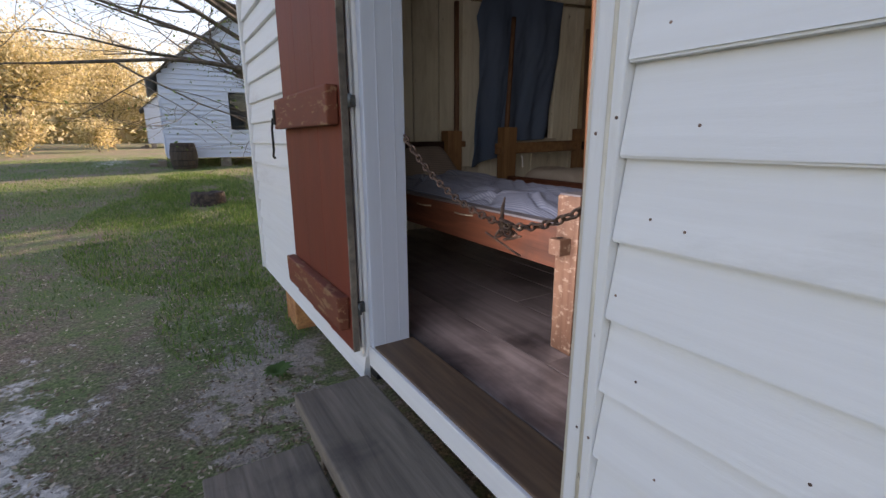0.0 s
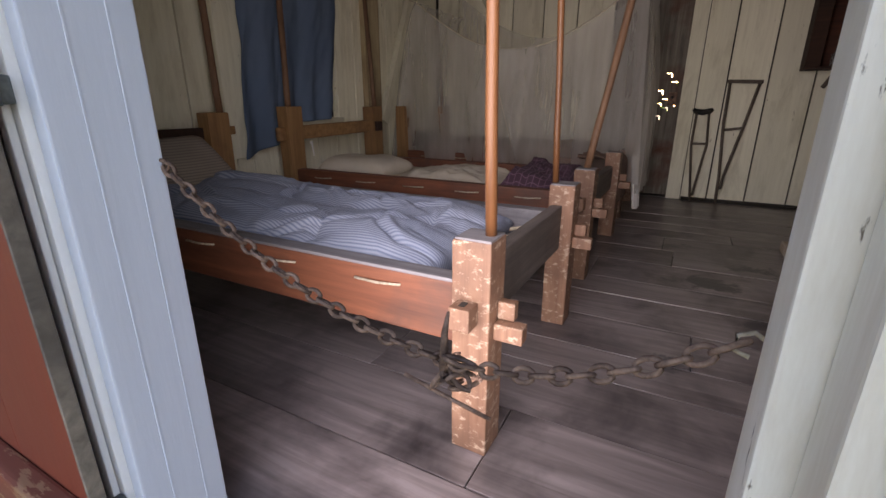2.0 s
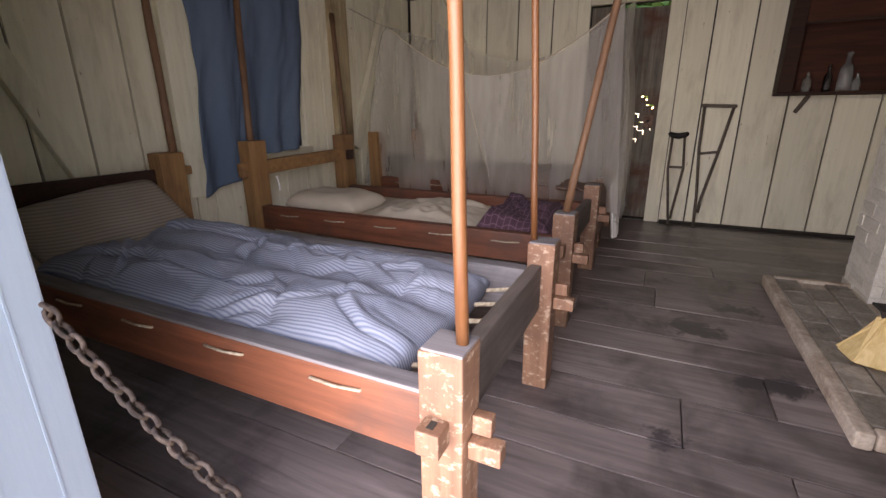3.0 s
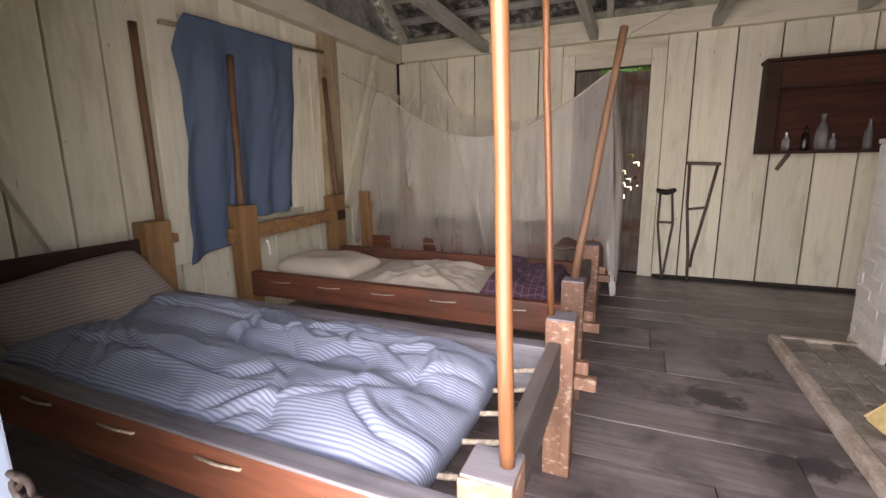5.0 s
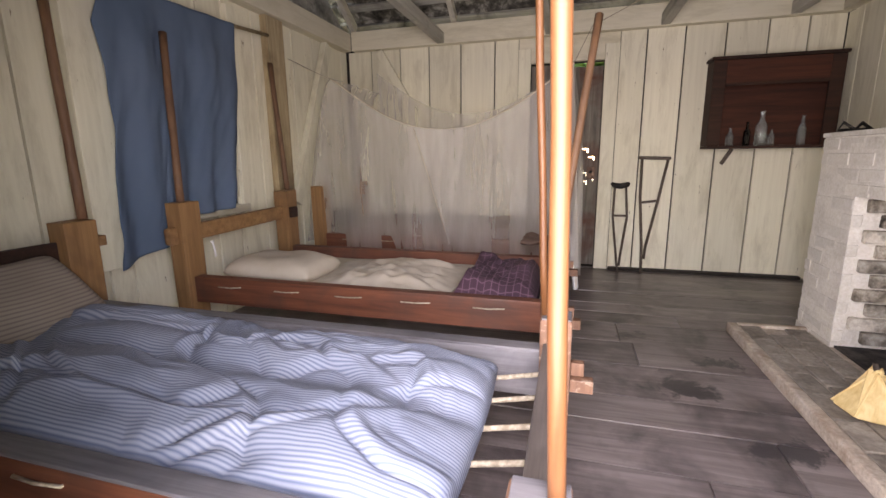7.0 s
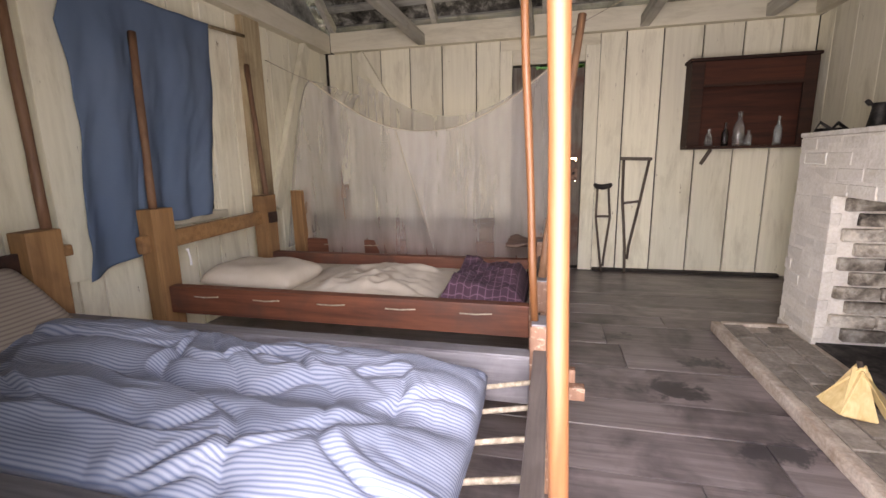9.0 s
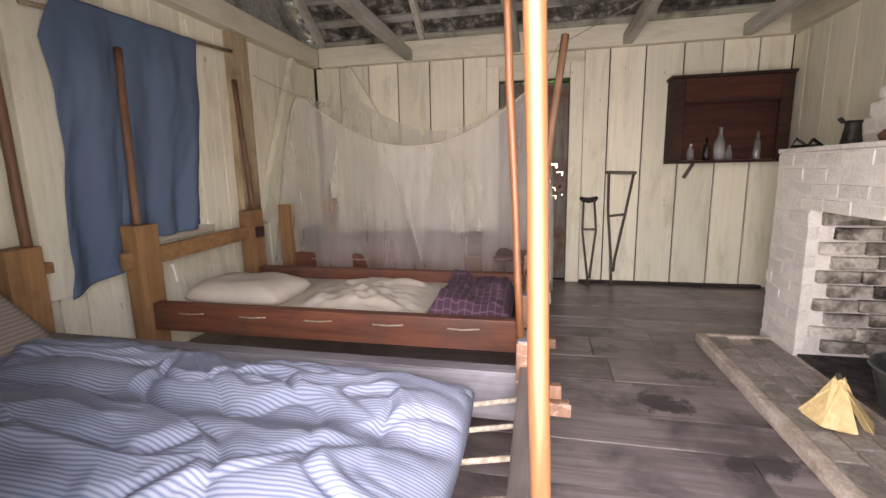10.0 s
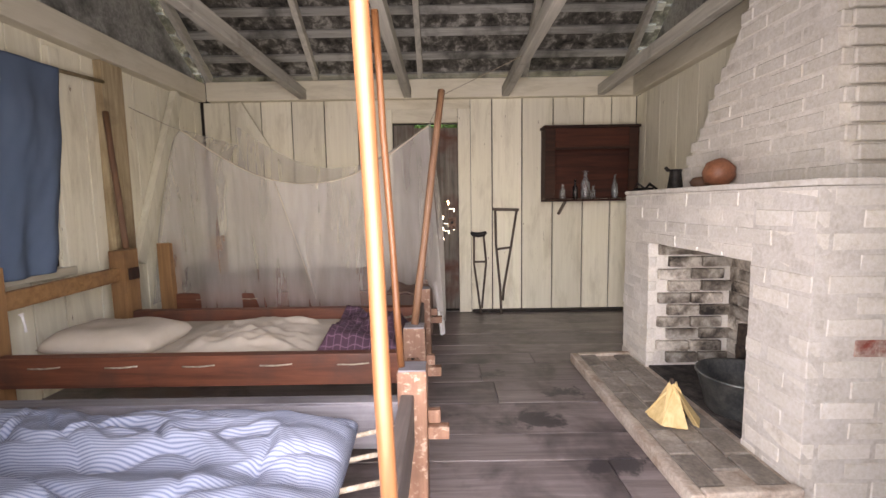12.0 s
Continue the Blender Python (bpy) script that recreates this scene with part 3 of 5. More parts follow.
def blue_drape(u, v):
    """u across, v down: the upper corner sags, the lower edge is caught up behind the bed."""
    left = 2.29 + 0.035 * math.sin(math.pi * min(1.0, v * 1.6)) - 0.035 * v * v
    right = 3.31 - 0.05 * v - 0.15 * v * v
    top = 2.385 + 0.03 * u - 0.22 * max(0.0, 1 - u / 0.11) ** 1.5
    lift = min(1.0, max(0.0, (u - 0.30) / 0.10))
    bot = 0.895 + 0.30 * min(u, 0.30) + 0.14 * lift * lift * (3 - 2 * lift) + 0.05 * max(0.0, u - 0.5)
    x = left + (right - left) * u
    z = top + (bot - top) * v
    gather = math.exp(-((u - 0.36) / 0.09) ** 2) * v ** 4
    y = 3.362 - 0.018 * math.sin(u * 27 + 2.0 * math.sin(v * 3)) * (0.25 + v) - 0.016 * min(1.0, v * 5) * math.sin(u * 11 - v * 2.5) - 0.02 * math.sin(v * 3) - 0.035 * gather
    y -= 0.018 * gather * math.sin(u * 90 + v * 14)
    return x, y + 0.018 * min(1.0, v * 5) * nz(u * 7, v * 5) + 0.008 * min(1.0, v * 5) * nz(u * 18 + 3 * v, v * 9, 3), z


solid("blue_cloth_curtain", sheet(100, 80, blue_drape, 0.003), blue_cloth, "faded blue cotton cloth hung over the window", "curtain", smooth=True, at=(2.8, 3.37, 0.9))

# chimney
CX0, CX1, CY, CZ = 2.03, 3.725, -0.40, 1.60
FX0, FX1, FT = 2.37, 3.325, 1.265
HZ = 0.425
chim = thing("brick_fireplace", (2.9, -0.7, F), "whitewashed brick fireplace with an open sooty firebox", "fireplace")
bm = box(CX0 - 0.001, FX0 - 0.008, -1.1, CY - 0.0005, F, CZ - 0.03)
part("breast_core", bm, mortar_white, chim, "rough whitewashed mortar")
bm = bmesh.new()
bx(bm, FX1 + 0.008, CX1 - 0.008, -1.1, CY - 0.0005, F, CZ - 0.03)
part("breast_core", bm, mortar_white, chim)
bm = bmesh.new()
bx(bm, FX0 - 0.008, FX1 + 0.008, -1.1, CY - 0.0005, FT + 0.012, CZ - 0.03)
part("lintel_core", bm, mortar_white, chim)
bm = bmesh.new()
bx(bm, FX0 - 0.008, FX1 + 0.008, -1.1, -0.94, F, FT + 0.012)
part("firebox_back", bm, brick_soot, chim, "sooty firebox back")


bm = bmesh.new()
rows = [bm.verts.new(p) for p in ((3.59, -1.1, CZ - 0.05), (2.28, -1.1, CZ - 0.05), (2.28, -0.70, CZ - 0.05), (3.59, -0.70, CZ - 0.05))]
mid_ = [bm.verts.new(p) for p in ((2.80, -1.1, 2.72), (2.40, -1.1, 2.72), (2.40, -0.70, 2.72), (2.80, -0.70, 2.72))]
top_ = [bm.verts.new(p) for p in ((2.80, -1.1, 5.1), (2.40, -1.1, 5.1), (2.40, -0.70, 5.1), (2.80, -0.70, 5.1))]
for a, b in ((rows, mid_), (mid_, top_)):
    for i in range(4):
        bm.faces.new((a[i], a[(i + 1) % 4], b[(i + 1) % 4], b[i]))
bm.faces.new(rows)
bm.faces.new(top_)
part("stack_core", bm, mortar_white, chim, "whitewashed chimney stack")
part("firebox_floor", box(FX0 - 0.02, FX1 + 0.02, -0.97, CY - 0.02, F, HZ - 0.004), ash, chim, "ash-covered firebox floor")
part("mantel_top", box(CX0 - 0.005, CX1 + 0.005, -1.1, CY + 0.008, CZ - 0.03, CZ - 0.002, 0.006, 0.003), mortar_white, chim, "rough whitewashed mantel top")

# hearth slab
hearth = thing("brick_hearth", (2.8, -0.2, F), "low worn brick hearth in front of the fireplace", "hearth")
part("hearth_core", box(2.04, 3.56, CY - 0.02, 0.0, F, HZ - 0.016), hearth_edge, hearth)
part("hearth_border", beam((1.98, 0.012, F + 0.034), (3.59, 0.012, F + 0.034), 0.055, 0.066, 0.012), hearth_edge, hearth, "worn pinkish mortar edge")
part("hearth_border", beam((3.575, -0.02, F + 0.034), (3.60, -0.42, F + 0.034), 0.045, 0.066, 0.01), hearth_edge, hearth)
part("hearth_border", beam((2.01, -0.02, F + 0.034), (2.02, -0.40, F + 0.034), 0.045, 0.066, 0.01), hearth_edge, hearth)


# ---- beds ----
def rope_loop(bed, a, b, r=0.0042):
    a, b = Vector(a), Vector(b)
    mid = (a + b) / 2
    out = Vector((-0.006, 0, 0))
    return tube([a + Vector((0.01, 0, 0)), a + out * 0.5, mid + out + Vector((0, 0, -0.003)), b + out * 0.5, b + Vector((0.01, 0, 0))], r, 6)


def post(bed, cx, cy, wx, wy, h, mat, taper=0.0, name="foot_post"):
    bm = box(cx - wx / 2, cx + wx / 2, cy - wy / 2, cy + wy / 2, F, F + h, 0.006, 0.003)
    if taper:
        for v in bm.verts:
            k = (v.co.z - F) / h
            v.co.x = cx + (v.co.x - cx) * (1 + taper * (min(1, k * 1.5) - 1) + (-0.12 if k > 0.97 else 0))
    ob = part(name, bm, mat, bed)
    if name == "foot_post":
        part("post_top", box(cx - wx / 2 + 0.003, cx + wx / 2 - 0.003, cy - wy / 2 + 0.003, cy + wy / 2 - 0.003, F + h - 0.004, F + h + 0.003, 0.002), rail_top, ob, "dusty grey end grain")
    return ob


def bedstead(label, xa, xb, foot_y, head_y, rail_z, head_h, mat_head, foot_h=0.60, fx=(0.1, 0.1), group="rope beds", grey=False):
    """A pegged rope bed: four posts, two side rails, end rails, tenons, wedges and ropes."""
    bed = thing("rope_bed", ((xa + xb) / 2, (foot_y + head_y) / 2, F), label, "bed", group)
    r0, r1 = rail_z
    for x in (xa, xb):
        post(bed, x, foot_y, fx[0], fx[1], foot_h, post_z)
        post(bed, x, head_y, 0.165, 0.10, head_h, mat_head, 0.18, "head_post")
    for x in (xa, xb):
        cap = 0.010 if grey else 0.0
        part("side_rail", box(x - 0.03, x + 0.03, foot_y + fx[1] / 2, head_y - 0.05, r0, r1 - cap, 0.006, 0.002), rail_y if x == xa or not grey else rail_top, bed)
        if grey:
            part("rail_cap", box(x - 0.029, x + 0.031, foot_y + fx[1] / 2, head_y - 0.05, r1 - cap, r1, 0.004, 0.001), rail_top, bed, "grey dusty worn rail top")
        part("tenon", box(x - 0.025, x + 0.015, foot_y - fx[1] / 2 - 0.075, foot_y - fx[1] / 2, r0 + 0.03, r0 + 0.075, 0.004), post_z, bed, "square rail end pegged through the post")
        part("wedge", box(x + 0.0, x + 0.03, foot_y - fx[1] / 2 - 0.045, foot_y - fx[1] / 2, r0 + 0.078, r0 + 0.125, 0.004), post_z, bed)
    part("foot_rail", box(xa + fx[0] / 2, xb - fx[0] / 2, foot_y - 0.005, foot_y + 0.04, r0 + 0.03, r1 + 0.035, 0.006), rail_x, bed, "grey worn foot rail")
    key = part("tenon", box(xa - fx[0] / 2 - 0.055, xa - fx[0] / 2, foot_y - 0.02, foot_y + 0.035, r0 + 0.075, r0 + 0.135, 0.005), post_z, bed, "square rail end with a wedge slot")
    # no hole is cut: a thin near-black block gives the slot its shade
    part("slot", box(xa - fx[0] / 2 - 0.04, xa - fx[0] / 2 - 0.015, foot_y, foot_y + 0.015, r0 + 0.1352, r0 + 0.1372), dark_wood, key)
    for k in range(9):
        y = foot_y + 0.22 + k * (head_y - foot_y - 0.4) / 9
        if k % 2 == 0:
            part("rope", rope_loop(bed, (xa - 0.03, y, r1 - 0.045), (xa - 0.03, y + 0.15, r1 - 0.05)), rope_mat, bed, "", True)
    for k in range(5):
        x = xa + 0.14 + k * (xb - xa - 0.28) / 4
        part("rope", tube([(x, foot_y + 0.03, r1 - 0.03), (x + 0.01, foot_y + 0.5, r0 + 0.035), (x + 0.02, head_y - 0.5, r0 + 0.035), (x, head_y, r0 + 0.05)], 0.008, 6), rope_mat, bed, "", True)
    for k in range(6):
        y = foot_y + 0.3 + k * (head_y - foot_y - 0.5) / 5
        part("rope", tube([(xa, y, r0 + 0.05), ((xa + xb) / 2, y + 0.01, r0 + 0.02), (xb, y, r0 + 0.05)], 0.008, 6), rope_mat, bed, "", True)
    return bed


bed_a = bedstead("pegged brown wooden rope bed with a striped mattress", 1.08, 1.93, 1.07, 3.20, (0.672, 0.845), 0.86, head_z, grey=True)
part("rail_end", box(2.012, 2.065, 3.185, 3.235, 1.085, 1.135, 0.006), head_y, bed_a, "square rail end through the head post")
part("headboard", box(1.12, 1.88, 3.205, 3.24, 0.85, 1.13, 0.006, 0.004), cabinet_wood, bed_a, "dark headboard plank")
bed_b = bedstead("pegged brown wooden rope bed with rumpled sheets", 2.50, 3.46, 1.10, 3.16, (0.675, 0.825), 0.89, head_z, 0.59)
part("hook", tube([(2.66, 3.135, 1.0), (2.66, 3.13, 0.985), (2.665, 3.125, 0.93), (2.665, 3.125, 0.90)], [0.014, 0.006, 0.006, 0.007], 8), white_cloth, bed_b, "white knob and peg under the head rail", True)
part("head_rail", beam((2.38, 3.17, 1.065), (3.55, 3.17, 1.09), 0.05, 0.10, 0.02), head_y, bed_b, "worn head rail with a darkened end")
part("rail_end", box(3.42, 3.50, 3.085, 3.112, 1.045, 1.125, 0.006), cabinet_wood, bed_b, "dark end of the head rail")
bed_c = bedstead("brown wooden rope bed behind a hanging mosquito net", 4.03, 4.84, 1.13, 3.20, (0.68, 0.83), 0.89, head_z, 0.56)
part("headboard", box(4.1, 4.77, 3.19, 3.22, 0.85, 1.0, 0.006), rail_x, bed_c)


def pole(a, b, r, mat, label, bend=0.0):
    a, b = Vector(a), Vector(b)
    pts = [a.lerp(b, k / 6) + Vector((bend * math.sin(k * 1.1), 0.0015 * math.sin(k * 2), 0)) for k in range(7)]
    solid("bed_pole", tube(pts, [r * (1 + 0.05 * math.sin(k * 2.3)) for k in range(7)], 12), mat, label, "pole", "net poles", smooth=True, at=a)


pole((1.085, 1.045, F + 0.602), (1.085, 1.095, 2.60), 0.0140, pole_z, "orange-brown wooden pole standing on a bed post", 0.0012)
pole((1.925, 1.11, F + 0.602), (1.94, 1.17, 2.16), 0.0125, pole_z, "orange-brown wooden pole standing on a bed post", 0.0015)
pole((2.51, 1.10, F + 0.592), (2.78, 0.955, 2.11), 0.0185, pole_dark, "leaning brown wooden pole on a bed post", 0.0015)
pole((1.98, 3.20, F + 0.858), (2.06, 3.33, 2.24), 0.021, pole_dark, "thin dark wooden pole on a head post")
pole((2.49, 3.16, F + 0.888), (2.68, 3.335, 2.2), 0.021, pole_dark, "thin dark wooden pole leaning over the blue cloth")
pole((3.52, 3.18, F + 0.888), (3.68, 3.36, 2.22), 0.02, pole_dark, "thin brown wooden pole on a head post")
pole((4.84, 3.20, F + 0.888), (4.86, 3.28, 2.1), 0.019, pole_dark, "thin dark wooden pole behind the net")


# bedding
def crease(k, width):
    return max(0.0, 1 - abs(k) / width) ** 2


def folds(x, y):
    """Puffed halves either side of a long sunken middle, with slanting creases running out of it."""
    w, w2 = nz(x * 2.6, y * 2.1, 3.1), nz(x * 6.0, y * 4.5, 13.0)
    mid = 1.50 + 0.03 * math.sin(y * 3.4) + 0.05 * w
    h = 0.030 * nz(x * 4.2 + 1.3, y * 2.4, 0.4) - 0.030 * math.exp(-((x - mid) / 0.06) ** 2)
    for seed, sx, sy, depth, width in ((5.0, 4.4, 1.3, 0.022, 0.20), (2.0, -3.6, 2.2, 0.018, 0.18), (9.0, 7.5, 1.2, 0.012, 0.24), (31.0, -5.5, 5.0, 0.006, 0.24)):
        n = nz(x * sx + y * sy + 1.1 * w + 0.35 * w2, y * 1.5 - x * 1.4 + 0.8 * w, seed)
        h -= depth * crease(n, width) * max(0.0, min(1.0, 0.55 + 2.2 * nz(x * 3.5, y * 3.0, seed + 20)))
        h += depth * 0.5 * crease(n - width * 0.9, width * 1.3)
    h += 0.006 * nz(x * 9, y * 6, 7.0) + 0.002 * nz(x * 26, y * 18, 8)
    return h + 0.05 * (y - 2.0) * (0.5 if y > 2 else 0.1)


m1 = solid("mattress", cushion(1.12, 1.865, 1.235, 2.98, 0.715, 0.888, folds, 150, 220), ticking, "rumpled blue and white striped ticking mattress", "mattress", smooth=True, at=(1.5, 2.1, 0.72))
m1p = cushion(-0.34, 0.34, -0.20, 0.20, -0.07, 0.07, lambda x, y: 0.012 * nz(x * 7, y * 7), 40, 30, 0.5)
m1p.transform(pose(1.50, 3.02, 0.925, 44, -5, 4))
solid("pillow", m1p, pillow_tick, "brown striped pillow against the headboard", "pillow", smooth=True, at=(1.5, 3.0, 0.95))

m2 = solid("mattress", cushion(2.545, 3.42, 1.2, 3.05, 0.70, 0.775, lambda x, y: 0.01 * nz(x * 5, y * 4), 40, 60), cream_cloth, "thin cream mattress sunk between the bed rails", "mattress", smooth=True, at=(2.9, 2.1, 0.72))
p2 = cushion(2.59, 3.00, 2.44, 3.03, 0.765, 0.905, lambda x, y: 0.015 * nz(x * 8, y * 6) - 0.05 * max(0, 2.6 - y), 36, 36, 0.5)
solid("pillow", p2, cream_cloth, "small cream pillow on the bed", "pillow", smooth=True, at=(2.8, 2.7, 0.82))


def crumple(u, v):
    x, y = 2.56 + 0.66 * u, 1.62 + 0.88 * v
    e = min(u, 1 - u, v, 1 - v) * 6
    h = 0.07 * max(0, 1 - abs(v - 0.45) * 1.9) + 0.05 * abs(nz(u * 4, v * 5, 2)) + 0.02 * nz(u * 11, v * 12)
    return x, y, 0.782 + min(1, e) * max(0, h) * 0.85 + 0.004


solid("bed_sheet", sheet(50, 60, crumple, 0.004), cream_cloth, "crumpled cream cotton sheet on the bed", "sheet", smooth=True, at=(2.9, 2.0, 0.83))


def plum(u, v):
    x, y = 2.51 + 0.58 * u, 1.17 + 0.43 * v
    e = min(1, min(u, 1 - u, v, 1 - v) * 7)
    h = 0.115 + 0.035 * nz(u * 3, v * 3, 9) + 0.025 * nz(u * 10, v * 10)
    return x + 0.02 * nz(v * 6, 1), y, 0.80 + e * h * (0.75 + 0.3 * u)


solid("folded_blanket", sheet(40, 40, plum, 0.012), plum_cloth, "dark plum checked blanket heaped at the foot of the bed", "blanket", smooth=True, at=(2.8, 1.4, 0.83))
m3 = solid("mattress", cushion(4.08, 4.79, 1.22, 3.05, 0.72, 0.94, lambda x, y: 0.02 * nz(x * 5, y * 4), 30, 50), brown_blanket, "dark covered mattress behind the net", "mattress", smooth=True, at=(4.4, 2.1, 0.72))


def rag(u, v):
    x = 3.50 + 0.38 * u + 0.01 * nz(v * 5, 3)
    s = v * 0.55
    y = 1.36 - min(s, 0.30) - 0.02 * abs(math.sin(u * 9)) * v
    z = 0.905 - max(0, s - 0.27) * 1.1 + 0.03 * nz(u * 6, v * 6)
    return x, y, z


solid("shawl", sheet(30, 30, rag, 0.012), brown_blanket, "fringed dark shawl over the bed foot", "blanket", smooth=True, at=(3.7, 1.2, 0.84))


# mosquito net round the third bed
def net_top(v):
    y = 1.06 + 1.93 * v
    k = (y - 1.06) / 1.93
    return y, 2.13 - 0.43 * max(0.0, 4 * k * (1 - k)) ** 1.15


def net_front(u, v):
    y, zt = net_top(v)
    zb = 0.66 + 0.05 * math.sin(v * 7)
    z = zt + (zb - zt) * u
    gather = math.exp(-((v - 0.46) / 0.05) ** 2) * (0.5 - abs(u - 0.5)) * 0.10
    x = 3.95 - 0.035 * math.sin(v * 30 + u * 2.5) * (0.25 + u) - gather - 0.05 * u * math.sin(v * 5)
    return x + 0.012 * nz(v * 8, u * 4), y + 0.02 * math.sin(v * 17) * u - 0.10 * u * (1 - v) ** 6 + 0.32 * u ** 0.6 * v ** 3, z


def net_side(u, v):
    x = 3.95 + 0.92 * v
    zt = 2.14 - 0.20 * (4 * v * (1 - v))
    z = zt + (0.58 - zt) * u
    y = 1.06 - 0.10 * u - 0.035 * math.sin(v * 22 + 2 * u) * (0.2 + u) - 0.03 * math.sin(u * 4)
    return x, y, z


net = thing("mosquito_net", (4.4, 2.0, 0.66), "pale sheer mosquito net hung round the bed", "mosquito net")
part("front_panel", sheet(40, 110, net_front), net_mat, net, "", True)
part("side_panel", sheet(40, 50, net_side), net_mat, net, "", True)
part("back_panel", sheet(30, 60, lambda u, v: (4.9 + 0.02 * math.sin(v * 25), net_top(v)[0], net_top(v)[1] + 0.2 + (0.7 - net_top(v)[1] - 0.2) * u)), net_mat, net, "", True)
part("end_panel", sheet(30, 40, lambda u, v: (3.95 + 0.95 * v, 2.99 + 0.32 * u ** 0.6 + 0.02 * math.sin(v * 24), 2.14 + (0.75 - 2.14) * u)), net_mat, net, "", True)
part("doubled_fold", sheet(30, 16, lambda u, v: (net_front(0, 0.5)[0] - 0.03 - 0.02 * math.sin(v * 9) * u, (1.84 + 0.42 * v) * (1 - u) + 1.975 * u, (net_top((0.78 + 0.42 * v) / 1.93)[1]) * (1 - u) + 0.79 * u)), net_mat, net, "doubled corner of gauze hanging to a point", True)
part("fold_edge", tube([(3.915, 2.26 + (1.975 - 2.26) * k / 8, 1.71 + (0.79 - 1.71) * k / 8) for k in range(9)], 0.0035, 5), cream_cloth, net, "", True)
hem = [Vector(net_front(0, k / 40)) for k in range(41)]
part("hem", tube(hem, 0.006, 6), cream_cloth, net, "doubled white hem", True)
part("tie_string", tube([hem[-1], hem[-1] + Vector((0.0, 0.12, 0.05)), (3.99, 3.40, 2.32)], 0.003, 5), rope_mat, net, "", True)
part("tie_string", tube([hem[0], (3.90, 0.95, 2.35), (3.9, 0.34, 2.63)], 0.003, 5), rope_mat, net, "", True)


def white_rag(u, v):
    return 4.00 + 0.22 * u - 0.03 * v, 1.02 - 0.05 * v + 0.02 * math.sin(u * 12), 0.86 - 0.40 * v + 0.03 * nz(u * 5, v * 4)


solid("white_rag", sheet(20, 24, white_rag, 0.006), white_cloth, "white cloth hanging over the bed foot", "cloth", smooth=True, at=(4.05, 1.0, 0.6))

# ---- wall cabinet ----
cab = thing("wall_cabinet", (5.1, -0.56, 1.54), "dark open wooden wall cabinet holding old bottles", "cabinet")
CA, CB, CZ0, CZ1, CF = -0.085, -1.03, 1.56, 2.27, 4.99
part("side", box(CF, 5.178, CA - 0.025, CA, CZ0, CZ1, 0.003), cabinet_wood, cab)
part("side", box(CF, 5.178, CB, CB + 0.025, CZ0, CZ1, 0.003), cabinet_wood, cab)
part("top", box(CF - 0.015, 5.178, CB - 0.015, CA + 0.015, CZ1 + 0.002, CZ1 + 0.027, 0.004), cabinet_wood, cab)
part("bottom", box(CF - 0.03, 5.178, CB - 0.02, CA + 0.0, CZ0 - 0.025, CZ0 - 0.002, 0.005), cabinet_wood, cab)
part("back", box(5.165, 5.177, CB + 0.027, CA - 0.027, CZ0 + 0.002, CZ1 - 0.002), cabinet_back, cab, "red-brown back board")
part("stile", box(CF - 0.012, CF - 0.001, CA - 0.10, CA - 0.002, CZ0 + 0.002, CZ1 - 0.004, 0.002), cabinet_wood, cab)
part("stile", box(CF - 0.012, CF - 0.001, CB + 0.002, CB + 0.10, CZ0 + 0.002, CZ1 - 0.004, 0.002), cabinet_wood, cab)
part("header", box(CF - 0.013, CF - 0.001, CB + 0.102, CA - 0.102, CZ1 - 0.20, CZ1 - 0.004, 0.002), cabinet_back, cab, "reddish top rail")
part("header_moulding", box(CF - 0.024, CF - 0.0135, CB + 0.102, CA - 0.102, CZ1 - 0.215, CZ1 - 0.19, 0.003), cabinet_wood, cab)


def bottle(y, x, h, r, mat, label, neck=0.35):
    pr = [(r * 0.92, 0), (r, 0.01), (r, h * (1 - neck) * 0.86), (r * 0.75, h * (1 - neck)), (r * 0.36, h * (1 - neck * 0.75)), (r * 0.34, h * 0.94), (r * 0.46, h * 0.95), (r * 0.46, h)]
    solid("bottle", lathe((x, y, CZ0), pr, 16), mat, label, "bottle", "old bottles", smooth=True, at=(x, y, CZ0))


bottle(-0.29, 5.08, 0.15, 0.03, clear_glass, "small clear glass bottle")
bottle(-0.42, 5.08, 0.20, 0.028, brown_glass, "slim dark glass bottle")
bottle(-0.53, 5.09, 0.29, 0.045, clear_glass, "tall clear glass bottle")
bottle(-0.60, 5.06, 0.13, 0.026, clear_glass, "small clear glass bottle")
bottle(-0.83, 5.08, 0.24, 0.03, clear_glass, "slender clear glass bottle")
solid("cabinet_bracket", beam((5.12, -0.33, 1.535), (5.17, -0.27, 1.40), 0.02, 0.03, 0.003), crutch_wood, "small wooden bracket under the wall cabinet", "bracket", at=(5.15, -0.3, 1.4))

# ---- crutches ----
cr = thing("crutch", (5.08, 0.35, F), "tall old wooden crutch leaning on the wall", "crutch", "pair of crutches")
part("arm_rest", beam((5.13, 0.435, 1.465), (5.13, 0.155, 1.455), 0.035, 0.03, 0.01), crutch_wood, cr)
part("shaft", tube([(5.13, 0.405, 1.45), (5.12, 0.40, 1.1), (5.08, 0.36, 0.62), (5.06, 0.352, F)], 0.013, 8), crutch_wood, cr, "", True)
part("shaft", tube([(5.13, 0.18, 1.445), (5.12, 0.235, 1.1), (5.08, 0.325, 0.62), (5.065, 0.335, 0.50)], 0.013, 8), crutch_wood, cr, "", True)
part("hand_grip", beam((5.118, 0.395, 1.04), (5.118, 0.245, 1.06), 0.022, 0.022, 0.006), crutch_wood, cr)
cr = thing("crutch", (5.08, 0.56, F), "short old wooden crutch with a padded arm rest", "crutch", "pair of crutches")
